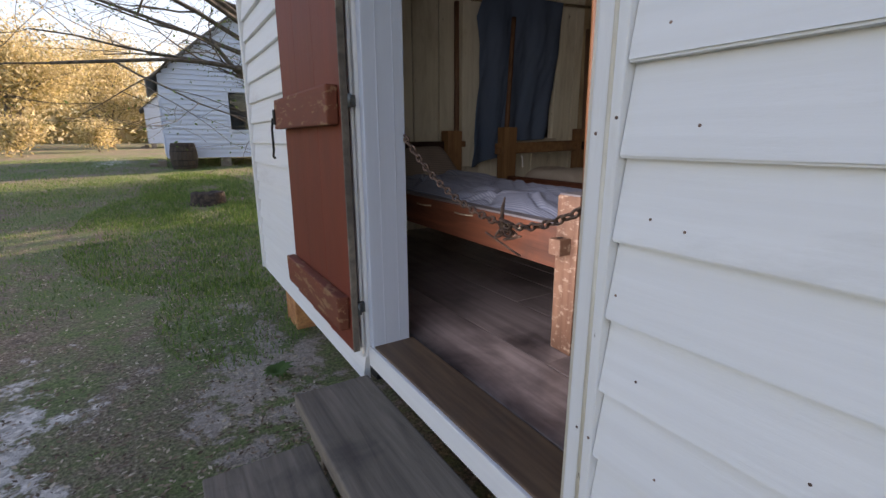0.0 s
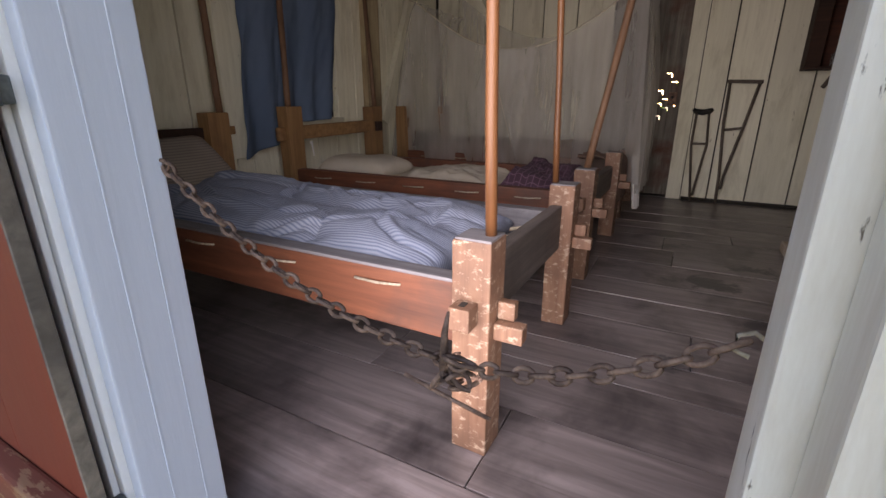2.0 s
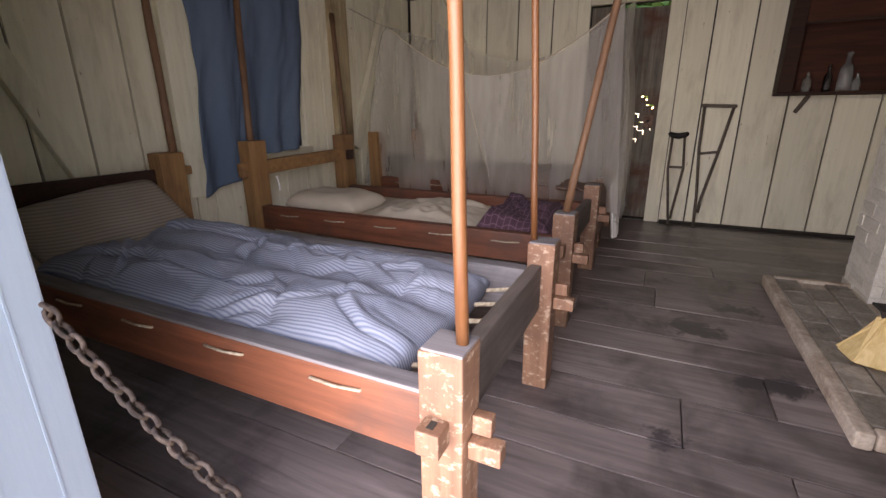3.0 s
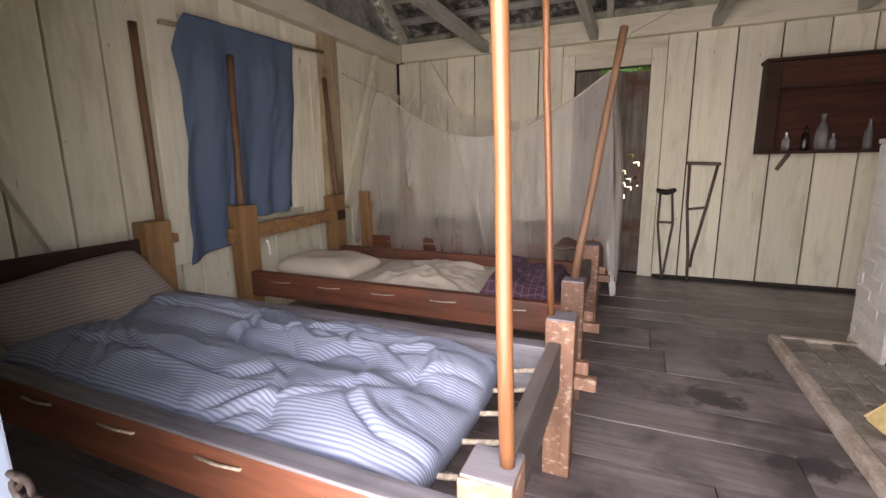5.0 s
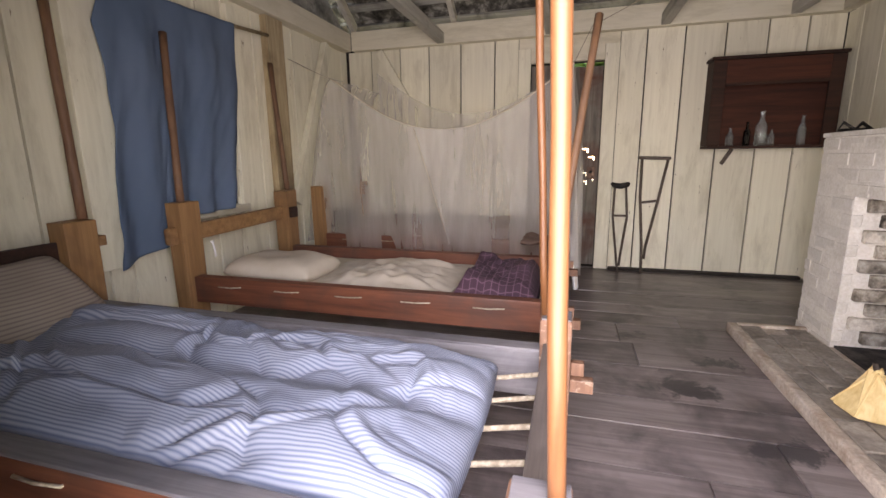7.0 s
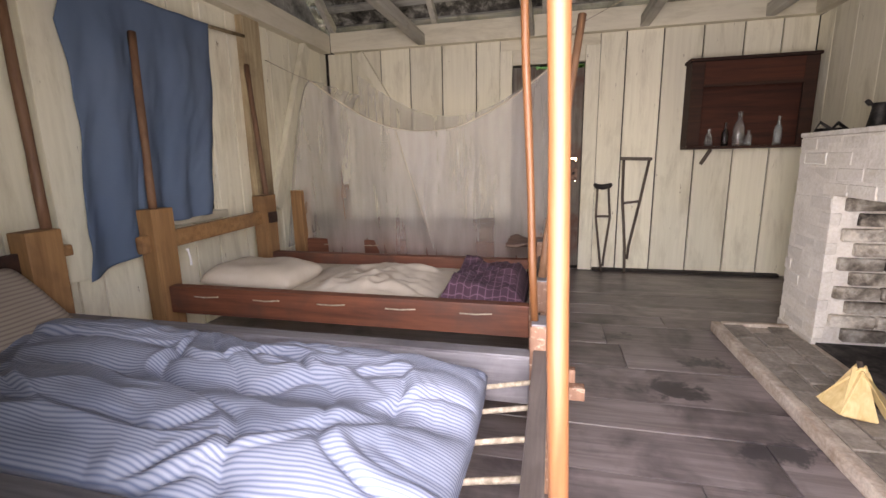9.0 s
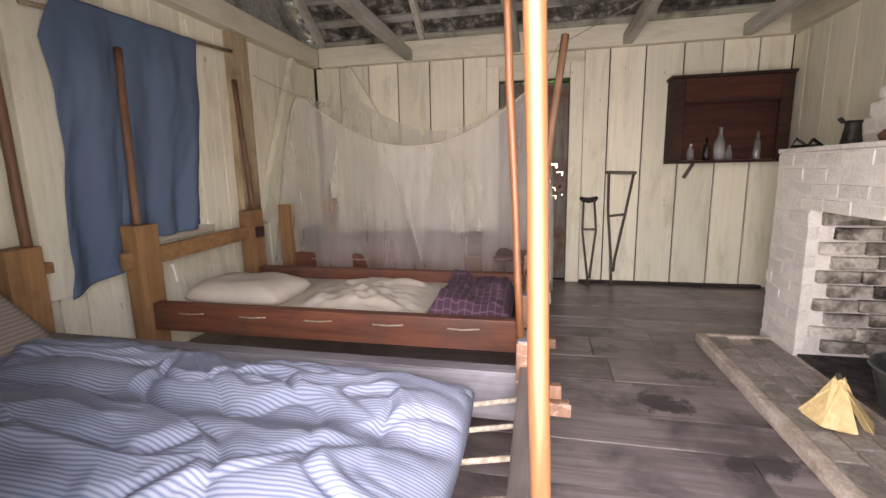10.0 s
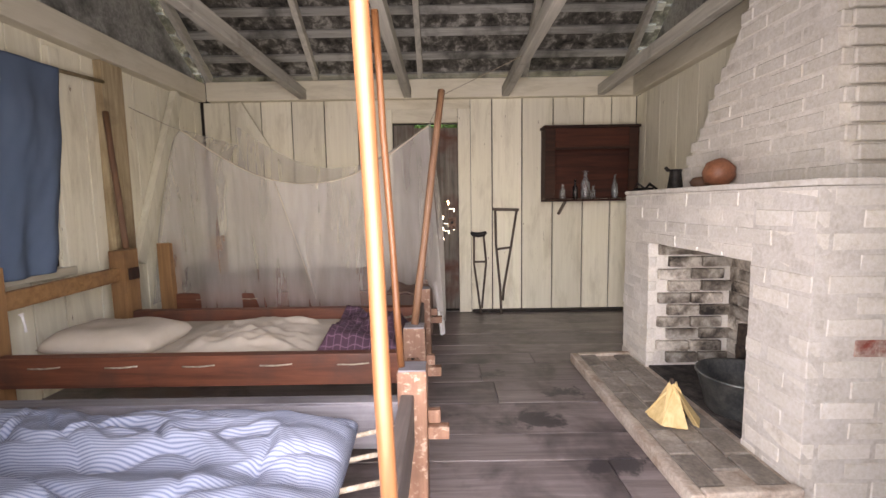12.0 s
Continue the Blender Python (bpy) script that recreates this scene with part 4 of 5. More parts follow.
part("arm_rest", tube([(5.13, 0.665, 1.225), (5.13, 0.64, 1.205), (5.13, 0.58, 1.195), (5.13, 0.52, 1.21), (5.13, 0.50, 1.225)], [0.014, 0.024, 0.027, 0.024, 0.014], 10), dark_iron, cr, "dark padded arm rest", True)
part("shaft", tube([(5.13, 0.63, 1.19), (5.12, 0.635, 0.9), (5.08, 0.585, 0.5), (5.06, 0.565, F)], 0.011, 8), crutch_wood, cr, "", True)
part("shaft", tube([(5.13, 0.53, 1.19), (5.12, 0.505, 0.9), (5.08, 0.55, 0.5), (5.07, 0.555, 0.42)], 0.011, 8), crutch_wood, cr, "", True)
part("hand_grip", beam((5.12, 0.632, 0.91), (5.12, 0.508, 0.91), 0.02, 0.02, 0.006), crutch_wood, cr)

# ---- things on the mantel and hearth ----
solid("gourd", lathe((2.95, -0.60, CZ + 0.075), [(0.01, -0.075), (0.06, -0.06), (0.085, -0.01), (0.075, 0.045), (0.035, 0.075), (0.012, 0.085)], 20, None, Matrix.Rotation(radians(14), 4, "X")), gourd_mat, "round red-brown gourd on the mantel", "gourd", smooth=True, at=(2.95, -0.6, CZ))
jug = thing("iron_jug", (3.46, -0.62, CZ), "small dark iron jug on the mantel", "jug")
part("body", lathe((3.46, -0.62, CZ), [(0.045, 0), (0.05, 0.01), (0.042, 0.06), (0.036, 0.11), (0.042, 0.135), (0.04, 0.135), (0.03, 0.1), (0.03, 0.02)], 18), dark_iron, jug, "", True)
part("spout", beam((3.46, -0.575, CZ + 0.125), (3.46, -0.55, CZ + 0.15), 0.02, 0.02, 0.005), dark_iron, jug)
solid("leather_strap", tube([(3.68, -0.60, CZ + 0.012), (3.66, -0.54, CZ + 0.05), (3.64, -0.50, CZ + 0.012), (3.66, -0.45, CZ + 0.055), (3.69, -0.44, CZ + 0.012), (3.64, -0.56, CZ + 0.012)], 0.010, 6), dark_iron, "bent dark iron tool on the mantel", "tool", smooth=True, at=(3.66, -0.5, CZ))
solid("gourd_dipper", lathe((3.09, -0.58, CZ + 0.035), [(0.01, -0.035), (0.05, -0.025), (0.06, 0.0), (0.04, 0.025), (0.01, 0.03)], 16), leather, "small brown gourd bowl on the mantel", "bowl", smooth=True, at=(3.09, -0.58, CZ))

tub = thing("zinc_tub", (2.62, -0.62, HZ), "round dull zinc wash tub in the firebox", "tub")
part("body", lathe((2.66, -0.60, HZ), [(0.16, 0.0), (0.17, 0.01), (0.215, 0.19), (0.225, 0.195), (0.222, 0.205), (0.208, 0.20), (0.165, 0.02), (0.01, 0.015)], 32), zinc, tub, "", True)
for s in (1, -1):
    part("handle", tube([(2.66 + s * 0.21, -0.64, HZ + 0.16), (2.66 + s * 0.245, -0.62, HZ + 0.14), (2.66 + s * 0.245, -0.58, HZ + 0.14), (2.66 + s * 0.21, -0.56, HZ + 0.16)], 0.007, 6), dark_iron, tub, "", True)
TIP = Vector((2.545, -0.175, HZ + 0.185))
for k, (a, reach, ln, w) in enumerate(((100, 0.10, 0.215, 0.105), (35, 0.11, 0.22, 0.10), (160, 0.10, 0.21, 0.10), (-50, 0.11, 0.20, 0.09), (-120, 0.12, 0.21, 0.09))):
    foot = Vector((TIP.x + math.cos(radians(a)) * reach, TIP.y + math.sin(radians(a)) * reach, HZ + 0.004))
    d = (TIP - foot).normalized()
    side = d.cross(Vector((0, 0, 1))).normalized()
    out = side.cross(d)
    bm = bmesh.new()
    low = [bm.verts.new(foot + side * p * w + out * q * w) for p, q in ((-0.62, 0.0), (0.60, 0.05), (0.1, -0.38))]
    top = [bm.verts.new(foot + d * ln + side * p * w + out * q * w) for p, q in ((-0.30, 0.02), (0.16, 0.0), (-0.02, -0.25))]
    for i in range(3):
        bm.faces.new((low[i], low[(i + 1) % 3], top[(i + 1) % 3], top[i]))
    bm.faces.new(low)
    bm.faces.new(top)
    bmesh.ops.bevel(bm, geom=bm.edges[:], offset=0.004, segments=1, affect="EDGES")
    drop = min(v.co.z for v in bm.verts) - HZ
    bm.transform(Matrix.Translation((0, 0, -drop)))
    solid("split_log", bm, split_wood, "pale freshly split wedge of firewood", "firewood", "firewood on the hearth", at=foot)
solid("kindling", tube([(2.58, -0.28, HZ + 0.013), (2.555, -0.20, HZ + 0.13), (2.54, -0.16, HZ + 0.225)], [0.013, 0.012, 0.010], 8), charred, "dark stick among the firewood", "firewood", smooth=True, at=(2.58, -0.28, HZ))
for k, (x, y, h, r) in enumerate(((2.98, -0.82, 0.36, 0.05), (2.84, -0.86, 0.30, 0.055), (2.74, -0.90, 0.4, 0.045))):
    solid("burnt_log", tube([(x, y, HZ), (x + 0.01, y - 0.01, HZ + h * 0.5), (x + 0.02, y - 0.02, HZ + h)], [r, r * 0.95, r * 0.9], 10), charred, "charred log standing in the firebox", "firewood", "burnt logs", smooth=True, at=(x, y, HZ))

# ---- open front door leaf ----
leaf = thing("door_1", (0.36, 1.92, F), "open red plank door folded back against the white wall", "door", kind="structure")
LX0, LX1 = 0.376, 0.396
for a, b, z0 in ((1.522, 1.80, 0.345), (1.801, 2.06, 0.352), (2.061, 2.325, 0.36)):
    part("plank", box(LX0, LX1, a, b, z0, 2.36, 0.001), red_paint, leaf)
part("edge_strip", box(LX0 - 0.002, LX1 + 0.003, 1.512, 1.521, 0.345, 2.36, 0.002), step_wood, leaf, "bare weathered door edge")
for z0, z1 in ((0.43, 0.565), (1.20, 1.335), (2.02, 2.15)):
    part("batten", box(0.330, LX0 - 0.001, 1.54, 2.33, z0, z1, 0.008, 0.003), red_batten, leaf, "worn red cross batten")
hook = part("hook", tube([(0.322, 2.335, 1.25), (0.317, 2.345, 1.2), (0.317, 2.345, 1.1), (0.312, 2.345, 1.07), (0.322, 2.355, 1.06)], 0.006, 6), dark_iron, leaf, "hanging iron hook", True)
part("hook_plate", box(0.322, 0.329, 2.30, 2.335, 1.22, 1.29, 0.003), dark_iron, leaf)
for z in (0.52, 1.28, 2.1):
    hg = part("hinge", box(0.399, 0.430, 1.515, 1.54, z - 0.02, z + 0.02, 0.004), zinc, leaf, "small grey hinge")
    part("pin", tube([(0.404, 1.508, z - 0.022), (0.404, 1.508, z + 0.022)], 0.007, 8), zinc, hg, "", True)

# ---- chain across the doorway ----
chain = thing("chain", (0.55, 1.0, 1.0), "rusty iron chain strung across the doorway", "chain")


def link(c, d, flip, parent=None, L=0.047, W=0.0185, r=0.0036):
    d = Vector(d).normalized()
    s = d.cross(Vector((0, 0, 1))).normalized()
    u = s.cross(d)
    n = (s * math.cos(flip) + u * math.sin(flip))
    pts = []
    for k in range(12):
        a = 2 * math.pi * k / 12
        ca, sa = math.cos(a), math.sin(a)
        pts.append(Vector(c) + d * (ca * L / 2 * (0.9 if abs(ca) < 0.9 else 1)) + n * (sa * W / 2))
    return tube(pts, r, 6, None, True)


def hang(a, b, sag, count):
    a, b = Vector(a), Vector(b)
    pts = [a.lerp(b, k / count) - Vector((0, 0, sag * 4 * (k / count) * (1 - k / count))) for k in range(count + 1)]
    for k in range(count):
        c, d = (pts[k] + pts[k + 1]) / 2, pts[k + 1] - pts[k]
        part("link", link(c, d, 0.5 if k % 2 else 2.0, L=d.length * 1.28), iron, chain, "", True)


KNOT = (0.60, 0.905, 0.925)
hang((0.602, 1.485, 1.158), KNOT, 0.052, 25)
hang(KNOT, (0.603, 0.585, 1.040), 0.030, 14)
for k in range(7):
    part("link", link(Vector(KNOT) + Vector((rng.uniform(-0.012, 0.012), rng.uniform(-0.02, 0.02), rng.uniform(-0.035, 0.012))), (rng.uniform(-1, 1), rng.uniform(-1, 1), rng.uniform(-1, 1)), k), iron, chain, "", True)
part("wire", tube([(0.595, 0.913, 0.91), (0.595, 0.911, 0.97), (0.60, 0.908, 1.0)], [0.006, 0.005, 0.002], 6), iron, chain, "twisted rusty spike", True)
part("wire", tube([(0.585, 0.97, 0.895), (0.595, 0.90, 0.87), (0.605, 0.845, 0.85)], 0.003, 6), iron, chain, "", True)
part("hook", tube([(0.604, 0.568, 1.045), (0.608, 0.578, 1.05), (0.606, 0.592, 1.045), (0.602, 0.592, 1.03), (0.60, 0.58, 1.027)], 0.0028, 6), rope_mat, chain, "bent pale staple", True)
part("hook", tube([(0.60, 1.492, 1.165), (0.60, 1.48, 1.165), (0.605, 1.475, 1.155), (0.60, 1.482, 1.145)], 0.004, 6), iron, chain, "", True)

# ---- steps ----
st = thing("wooden_steps", (0.2, 0.95, G), "grey weathered wooden doorstep with two treads", "steps")
part("tread", box(0.14, 0.432, 0.20, 1.54, 0.175, 0.222, 0.006, 0.003), step_wood, st)
part("tread", box(-0.19, 0.17, 0.16, 1.49, -0.005, 0.04, 0.006, 0.003), step_wood, st)
part("riser", box(0.18, 0.205, 0.24, 1.50, 0.042, 0.173, 0.004), step_wood, st)
part("riser", box(-0.12, -0.095, 0.2, 1.38, G - 0.02, -0.007, 0.004), step_wood, st)
part("side_board", box(0.21, 0.42, 1.47, 1.50, G - 0.02, 0.173, 0.004), step_wood, st)

# ---- ground and yard ----
soil, snt, sb = material("leafy_ground", 0.95)
v_ = coords(snt, (1, 1, 1), False)
big, med, fine = noise_tex(snt, v_, 0.45, 5, 0.6, 0.4), noise_tex(snt, v_, 5.0, 6, 0.7), noise_tex(snt, v_, 60.0, 4, 0.6)
dirt_c = ramp(snt, fine, [(0.3, (0.07, 0.052, 0.038)), (0.5, (0.20, 0.155, 0.115)), (0.75, (0.46, 0.39, 0.30))])
grass_c = ramp(snt, fine, [(0.3, (0.06, 0.10, 0.03)), (0.7, (0.18, 0.27, 0.08))])
c_ = mix(snt, ramp(snt, mix(snt, 0.5, big, med), [(0.44, (0, 0, 0)), (0.56, (0.85, 0.85, 0.85))]), dirt_c, grass_c)


peb = snt.nodes.new("ShaderNodeTexVoronoi")
peb.inputs["Scale"].default_value = 45
snt.links.new(v_, peb.inputs["Vector"])
gravel_c = ramp(snt, peb.outputs["Color"], [(0.1, (0.36, 0.34, 0.31)), (0.9, (0.80, 0.77, 0.72))])
for cx, cy, rx, ry in ((-0.86, 2.2, 0.8, 3.4), (-1.8, 24, 2.2, 12)):
    c_ = mix(snt, band(snt, v_, cx, cy, rx, ry, med), c_, gravel_c)
c_ = mix(snt, band(snt, v_, 0.2, 2.2, 1.6, 4.5, med), c_, mix(snt, 0.35, dirt_c, gravel_c))
snt.links.new(c_, sb.inputs["Base Color"])
bump(snt, sb, mix(snt, 0.6, med, fine), 0.8, 0.03)
gravel_mat = mottled("pale_gravel", [(0.3, (0.20, 0.18, 0.15)), (0.6, (0.42, 0.39, 0.34))], 40, 0.95, 1.0, 0.02, 160, 0.1, 0.0, False)


def ground_z(x, y):
    r = max(0.0, y - 2.5)
    return G + 0.0145 * min(r, 40) + 0.02 * nz(x * 0.4, y * 0.4) * min(1, r + 0.2)


xs = [-400, -150, -70, -40, -25, -16, -10] + [-7 + 0.35 * k for k in range(48)] + [12, 16, 25, 40, 70, 150, 400]
ys = [-300, -100, -30, -10, -4] + [-2 + 0.4 * k for k in range(75)] + [30, 34, 40, 55, 80, 140, 300, 500]
bm = bmesh.new()
gv = [[bm.verts.new((x, y, ground_z(x, y))) for y in ys] for x in xs]
for i in range(len(xs) - 1):
    for j in range(len(ys) - 1):
        bm.faces.new((gv[i][j], gv[i + 1][j], gv[i + 1][j + 1], gv[i][j + 1]))
solid("ground", bm, soil, "bare shaded yard with thin grass and leaf litter", "ground", kind="structure", smooth=True)


def leafy(name, n, spot, size, mat, label, category, up=0.2, flat=False, kind="stuff"):
    vs, fs = [], []
    for _ in range(n):
        p, s = spot(), size * rng.uniform(0.6, 1.3)
        a = rng.uniform(0, 6.28)
        d = Vector((math.cos(a), math.sin(a), rng.uniform(-0.2, 0.25) if flat else rng.uniform(-1, 1))).normalized()
        q = d.cross(Vector((rng.uniform(-.3, .3), rng.uniform(-.3, .3), 1))).normalized()
        k = len(vs)
        p = Vector(p)
        vs += [p - d * s, p + q * s * 0.42 + Vector((0, 0, s * up)), p + d * s, p - q * s * 0.42]
        fs.append((k, k + 1, k + 2, k + 3))
    me = bpy.data.meshes.new(name)
    me.from_pydata(vs, [], fs)
    me.materials.append(mat)
    return tagged(new(name, me), label, category, "", kind)


def foliage(name, stops, see=0.4):
    m, nt, b = material(name, 0.7)
    g = nt.nodes.new("ShaderNodeNewGeometry")
    c = ramp(nt, g.outputs["Random Per Island"], stops)
    nt.links.new(c, b.inputs["Base Color"])
    tr, mx = nt.nodes.new("ShaderNodeBsdfTranslucent"), nt.nodes.new("ShaderNodeMixShader")
    nt.links.new(c, tr.inputs[0])
    mx.inputs[0].default_value = see
    nt.links.new(b.outputs[0], mx.inputs[1])
    nt.links.new(tr.outputs[0], mx.inputs[2])
    nt.links.new(mx.outputs[0], nt.nodes["Material Output"].inputs[0])
    return m


litter_mat = foliage("leaf_litter", [(0.2, (0.09, 0.06, 0.035)), (0.6, (0.27, 0.19, 0.125)), (1.0, (0.60, 0.52, 0.40))], 0.1)
grass_mat = foliage("grass_blade", [(0.0, (0.05, 0.11, 0.02)), (0.7, (0.14, 0.26, 0.05)), (1.0, (0.26, 0.30, 0.10))], 0.3)
# low sunlight is put into this colour: paler and yellower than plain leaves
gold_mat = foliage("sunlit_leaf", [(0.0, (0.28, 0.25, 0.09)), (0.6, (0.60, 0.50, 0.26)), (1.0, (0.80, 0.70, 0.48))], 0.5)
green_mat = foliage("green_leaf", [(0.0, (0.04, 0.10, 0.018)), (1.0, (0.13, 0.24, 0.055))], 0.35)
bark = mottled("grey_bark", [(0.35, (0.06, 0.05, 0.04)), (0.65, (0.17, 0.15, 0.12))], 12, 0.9)


def litter_spot():
    y = 1.0 + 11 * rng.random() ** 1.8
    x = rng.uniform(-4.5 - y * 0.3, 0.4)
    return x, y, ground_z(x, y) + 0.012


leafy("leaf_litter", 30000, litter_spot, 0.014, litter_mat, "dry fallen leaves and pebbles over the yard", "leaf litter", 0.1, True)


def grass_patch(n, cx, cy, rx, ry, h):
    vs, fs = [], []
    for _ in range(n):
        a, r = rng.uniform(0, 6.28), rng.random() ** 0.5
        x, y = cx + rx * r * math.cos(a), cy + ry * r * math.sin(a)
        if nz(x * 1.3, y * 0.8, 4) < rng.uniform(-0.6, 0.0):
            continue
        z, s = ground_z(x, y), h * rng.uniform(0.5, 1.2)
        b = rng.uniform(0, 6.28)
        dx, dy = math.cos(b) * s * 0.12, math.sin(b) * s * 0.12
        k = len(vs)
        vs += [(x - dx, y - dy, z), (x + dx, y + dy, z), (x + rng.uniform(-.5, .5) * s, y + rng.uniform(-.5, .5) * s, z + s)]
        fs.append((k, k + 1, k + 2))
    me = bpy.data.meshes.new("grass")
    me.from_pydata(vs, [], fs)
    me.materials.append(grass_mat)
    tagged(new("grass", me), "short thin grass in patches", "grass", "", "stuff")


grass_patch(30000, 0.2, 7.6, 1.5, 3.8, 0.045)
grass_patch(40000, -2.0, 9.5, 3.6, 6.0, 0.035)
grass_patch(2500, 0.15, 3.4, 0.5, 0.9, 0.04)
grass_patch(40000, -2.5, 19, 7.0, 9.0, 0.055)
grass_patch(9000, 0.6, 11.5, 1.2, 5.0, 0.07)

weed = thing("weed_plant", (0.22, 2.3, G), "low green broad-leaved weed by the wall", "plant")
for k in range(16):
    a, ln = k * 2.4, 0.06 + 0.06 * rng.random()
    bm = sheet(5, 2, lambda u, v: (0.22 + math.cos(a) * ln * u - math.sin(a) * (v - 0.5) * 0.045 * math.sin(math.pi * min(1, u + 0.12)),
                                   2.3 + math.sin(a) * ln * u + math.cos(a) * (v - 0.5) * 0.045 * math.sin(math.pi * min(1, u + 0.12)),
                                   G + 0.01 + 0.05 * math.sin(u * 2.4) * (0.5 + ln * 4)))
    part("leaf", bm, green_mat, weed, "", True)
solid("brick_pier", box(0.47, 0.62, 2.85, 3.1, G - 0.03, 0.187, 0.01, 0.004), mottled("orange_pier", [(0.4, (0.35, 0.14, 0.05)), (0.6, (0.5, 0.24, 0.10))], 8), "orange block pier under the cabin", "pier", at=(0.55, 3.0, G))
solid("brick_pier", box(0.47, 0.62, -0.6, -0.3, G - 0.03, 0.187, 0.01, 0.004), brick_hearth, "block pier under the cabin", "pier", at=(0.55, -0.45, G))
stump = thing("tree_stump", (0.5, 9.2, ground_z(0.5, 9.2)), "low rotten dark tree stump in the grass", "stump")
bm = lathe((0.5, 9.2, ground_z(0.5, 9.2) - 0.03), [(0.34, 0), (0.29, 0.08), (0.27, 0.2), (0.26, 0.24), (0.2, 0.22)], 22)
for v in bm.verts:
    v.co += Vector((nz(v.co.x * 6, v.co.y * 6) * 0.07, nz(v.co.y * 6, v.co.z * 6) * 0.07, nz(v.co.x * 8, v.co.z * 4) * 0.05))
part("trunk", bm, charred, stump, "", True)


# ---- the next house ----
def small_house(x0, y0, w, d, eave, ridge, label, window=True, base=0.35):
    """Gable towards the yard's near end (-y); clapboard walls on piers."""
    zg = ground_z(x0, y0)
    h = thing("clapboard_house", (x0 + w / 2, y0 + d / 2, zg), label, "house", "cabins")
    zb, ze, zr = zg + base, zg + eave, zg + ridge
    wx0, wx1, wz0, wz1 = x0 + w * 0.42, x0 + w * 0.70, zb + 1.0, zb + 2.35
    bm = box(x0 + 0.03, wx0, y0 + 0.03, y0 + 0.13, zb, ze) if window else box(x0 + 0.03, x0 + w - 0.03, y0 + 0.03, y0 + 0.13, zb, ze)
    if window:
        bx(bm, wx1, x0 + w - 0.03, y0 + 0.03, y0 + 0.13, zb, ze)
        bx(bm, wx0, wx1, y0 + 0.03, y0 + 0.13, zb, wz0)
        bx(bm, wx0, wx1, y0 + 0.03, y0 + 0.13, wz1, ze)
    bx(bm, x0 + 0.03, x0 + 0.13, y0 + 0.13, y0 + d, zb, ze)
    bx(bm, x0 + w - 0.13, x0 + w - 0.03, y0 + 0.13, y0 + d, zb, ze)
    bx(bm, x0 + 0.13, x0 + w - 0.13, y0 + d - 0.1, y0 + d, zb, ze)
    bx(bm, x0 + 0.13, x0 + w - 0.13, y0 + 0.13, y0 + d - 0.1, zb, zb + 0.1)
    for s in (0.03, d - 0.1):
        rows = []
        for o in (0, 0.1):
            rows.append([bm.verts.new((x, y0 + s + o, z)) for x, z in ((x0 + 0.03, ze), (x0 + w - 0.03, ze), (x0 + w / 2, zr))])
            bm.faces.new(rows[-1])
        for i in range(3):
            bm.faces.new((rows[0][i], rows[0][(i + 1) % 3], rows[1][(i + 1) % 3], rows[1][i]))
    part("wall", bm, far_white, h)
    n = int((zr - zb) / 0.17)
    for k in range(n):
        z = zb + 0.17 * k
        a, b = x0, x0 + w
        if z > ze:
            f = (z - ze) / (zr - ze)
            a, b = x0 + w / 2 * f + 0.05, x0 + w - w / 2 * f - 0.05
        spans = [(a, b)]
        if window and z + 0.17 > wz0 and z < wz1:
            spans = [(a, wx0), (wx1, b)]
        for q, r in spans:
            if r - q > 0.1:
                bm = bmesh.new()
                c = [bm.verts.new((x, y, zz)) for x in (q, r) for y, zz in ((y0 - 0.032, z), (y0 + 0.028, z), (y0 + 0.028, z + 0.172), (y0 + 0.018, z + 0.172))]
                for i in range(4):
                    bm.faces.new((c[i], c[(i + 1) % 4], c[4 + (i + 1) % 4], c[4 + i]))
                bm.faces.new(c[:4])
                bm.faces.new(c[4:])
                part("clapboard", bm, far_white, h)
    for s in (-1, 1):
        xe = x0 + w / 2 + s * (w / 2 + 0.35)
        zed = ze - 0.35 * (zr - ze) / (w / 2)
        part("roof", beam(((x0 + w / 2 + xe) / 2, y0 - 0.25, (zr + zed) / 2 + 0.08), ((x0 + w / 2 + xe) / 2, y0 + d + 0.2, (zr + zed) / 2 + 0.08), math.hypot(xe - x0 - w / 2, zr - zed), 0.07, 0.01, (s * (zr - zed), 0, abs(xe - x0 - w / 2))), far_roof, h)
    if window:
        win = part("window", box(wx0 + 0.02, wx1 - 0.02, y0 + 0.08, y0 + 0.095, wz0 + 0.02, wz1 - 0.02), window_glass, h, "dark window")
        for a, b, c, e in ((wx0 - 0.09, wx0, wz0 - 0.09, wz1 + 0.09), (wx1, wx1 + 0.09, wz0 - 0.09, wz1 + 0.09), ((wx0 + wx1) / 2 - 0.04, (wx0 + wx1) / 2 + 0.04, wz0, wz1)):
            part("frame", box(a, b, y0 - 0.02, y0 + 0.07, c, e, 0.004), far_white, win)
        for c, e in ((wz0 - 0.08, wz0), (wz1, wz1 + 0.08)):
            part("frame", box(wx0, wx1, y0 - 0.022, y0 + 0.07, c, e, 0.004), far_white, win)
    dr = part("door", box(x0 - 0.005, x0 + 0.028, y0 + 1.0, y0 + 1.95, zb, zb + 2.05, 0.01), far_white, h, "white side door")
    part("frame", box(x0 - 0.03, x0 - 0.006, y0 + 0.9, y0 + 1.0, zb, zb + 2.15, 0.004), far_white, dr)
    for px in (x0 + 0.15, x0 + w * 0.33, x0 + w * 0.66, x0 + w - 0.45):
        part("pier", box(px, px + 0.35, y0 + 0.05, y0 + 0.4, zg - 0.05, zb - 0.002, 0.01), brick_hearth, h)
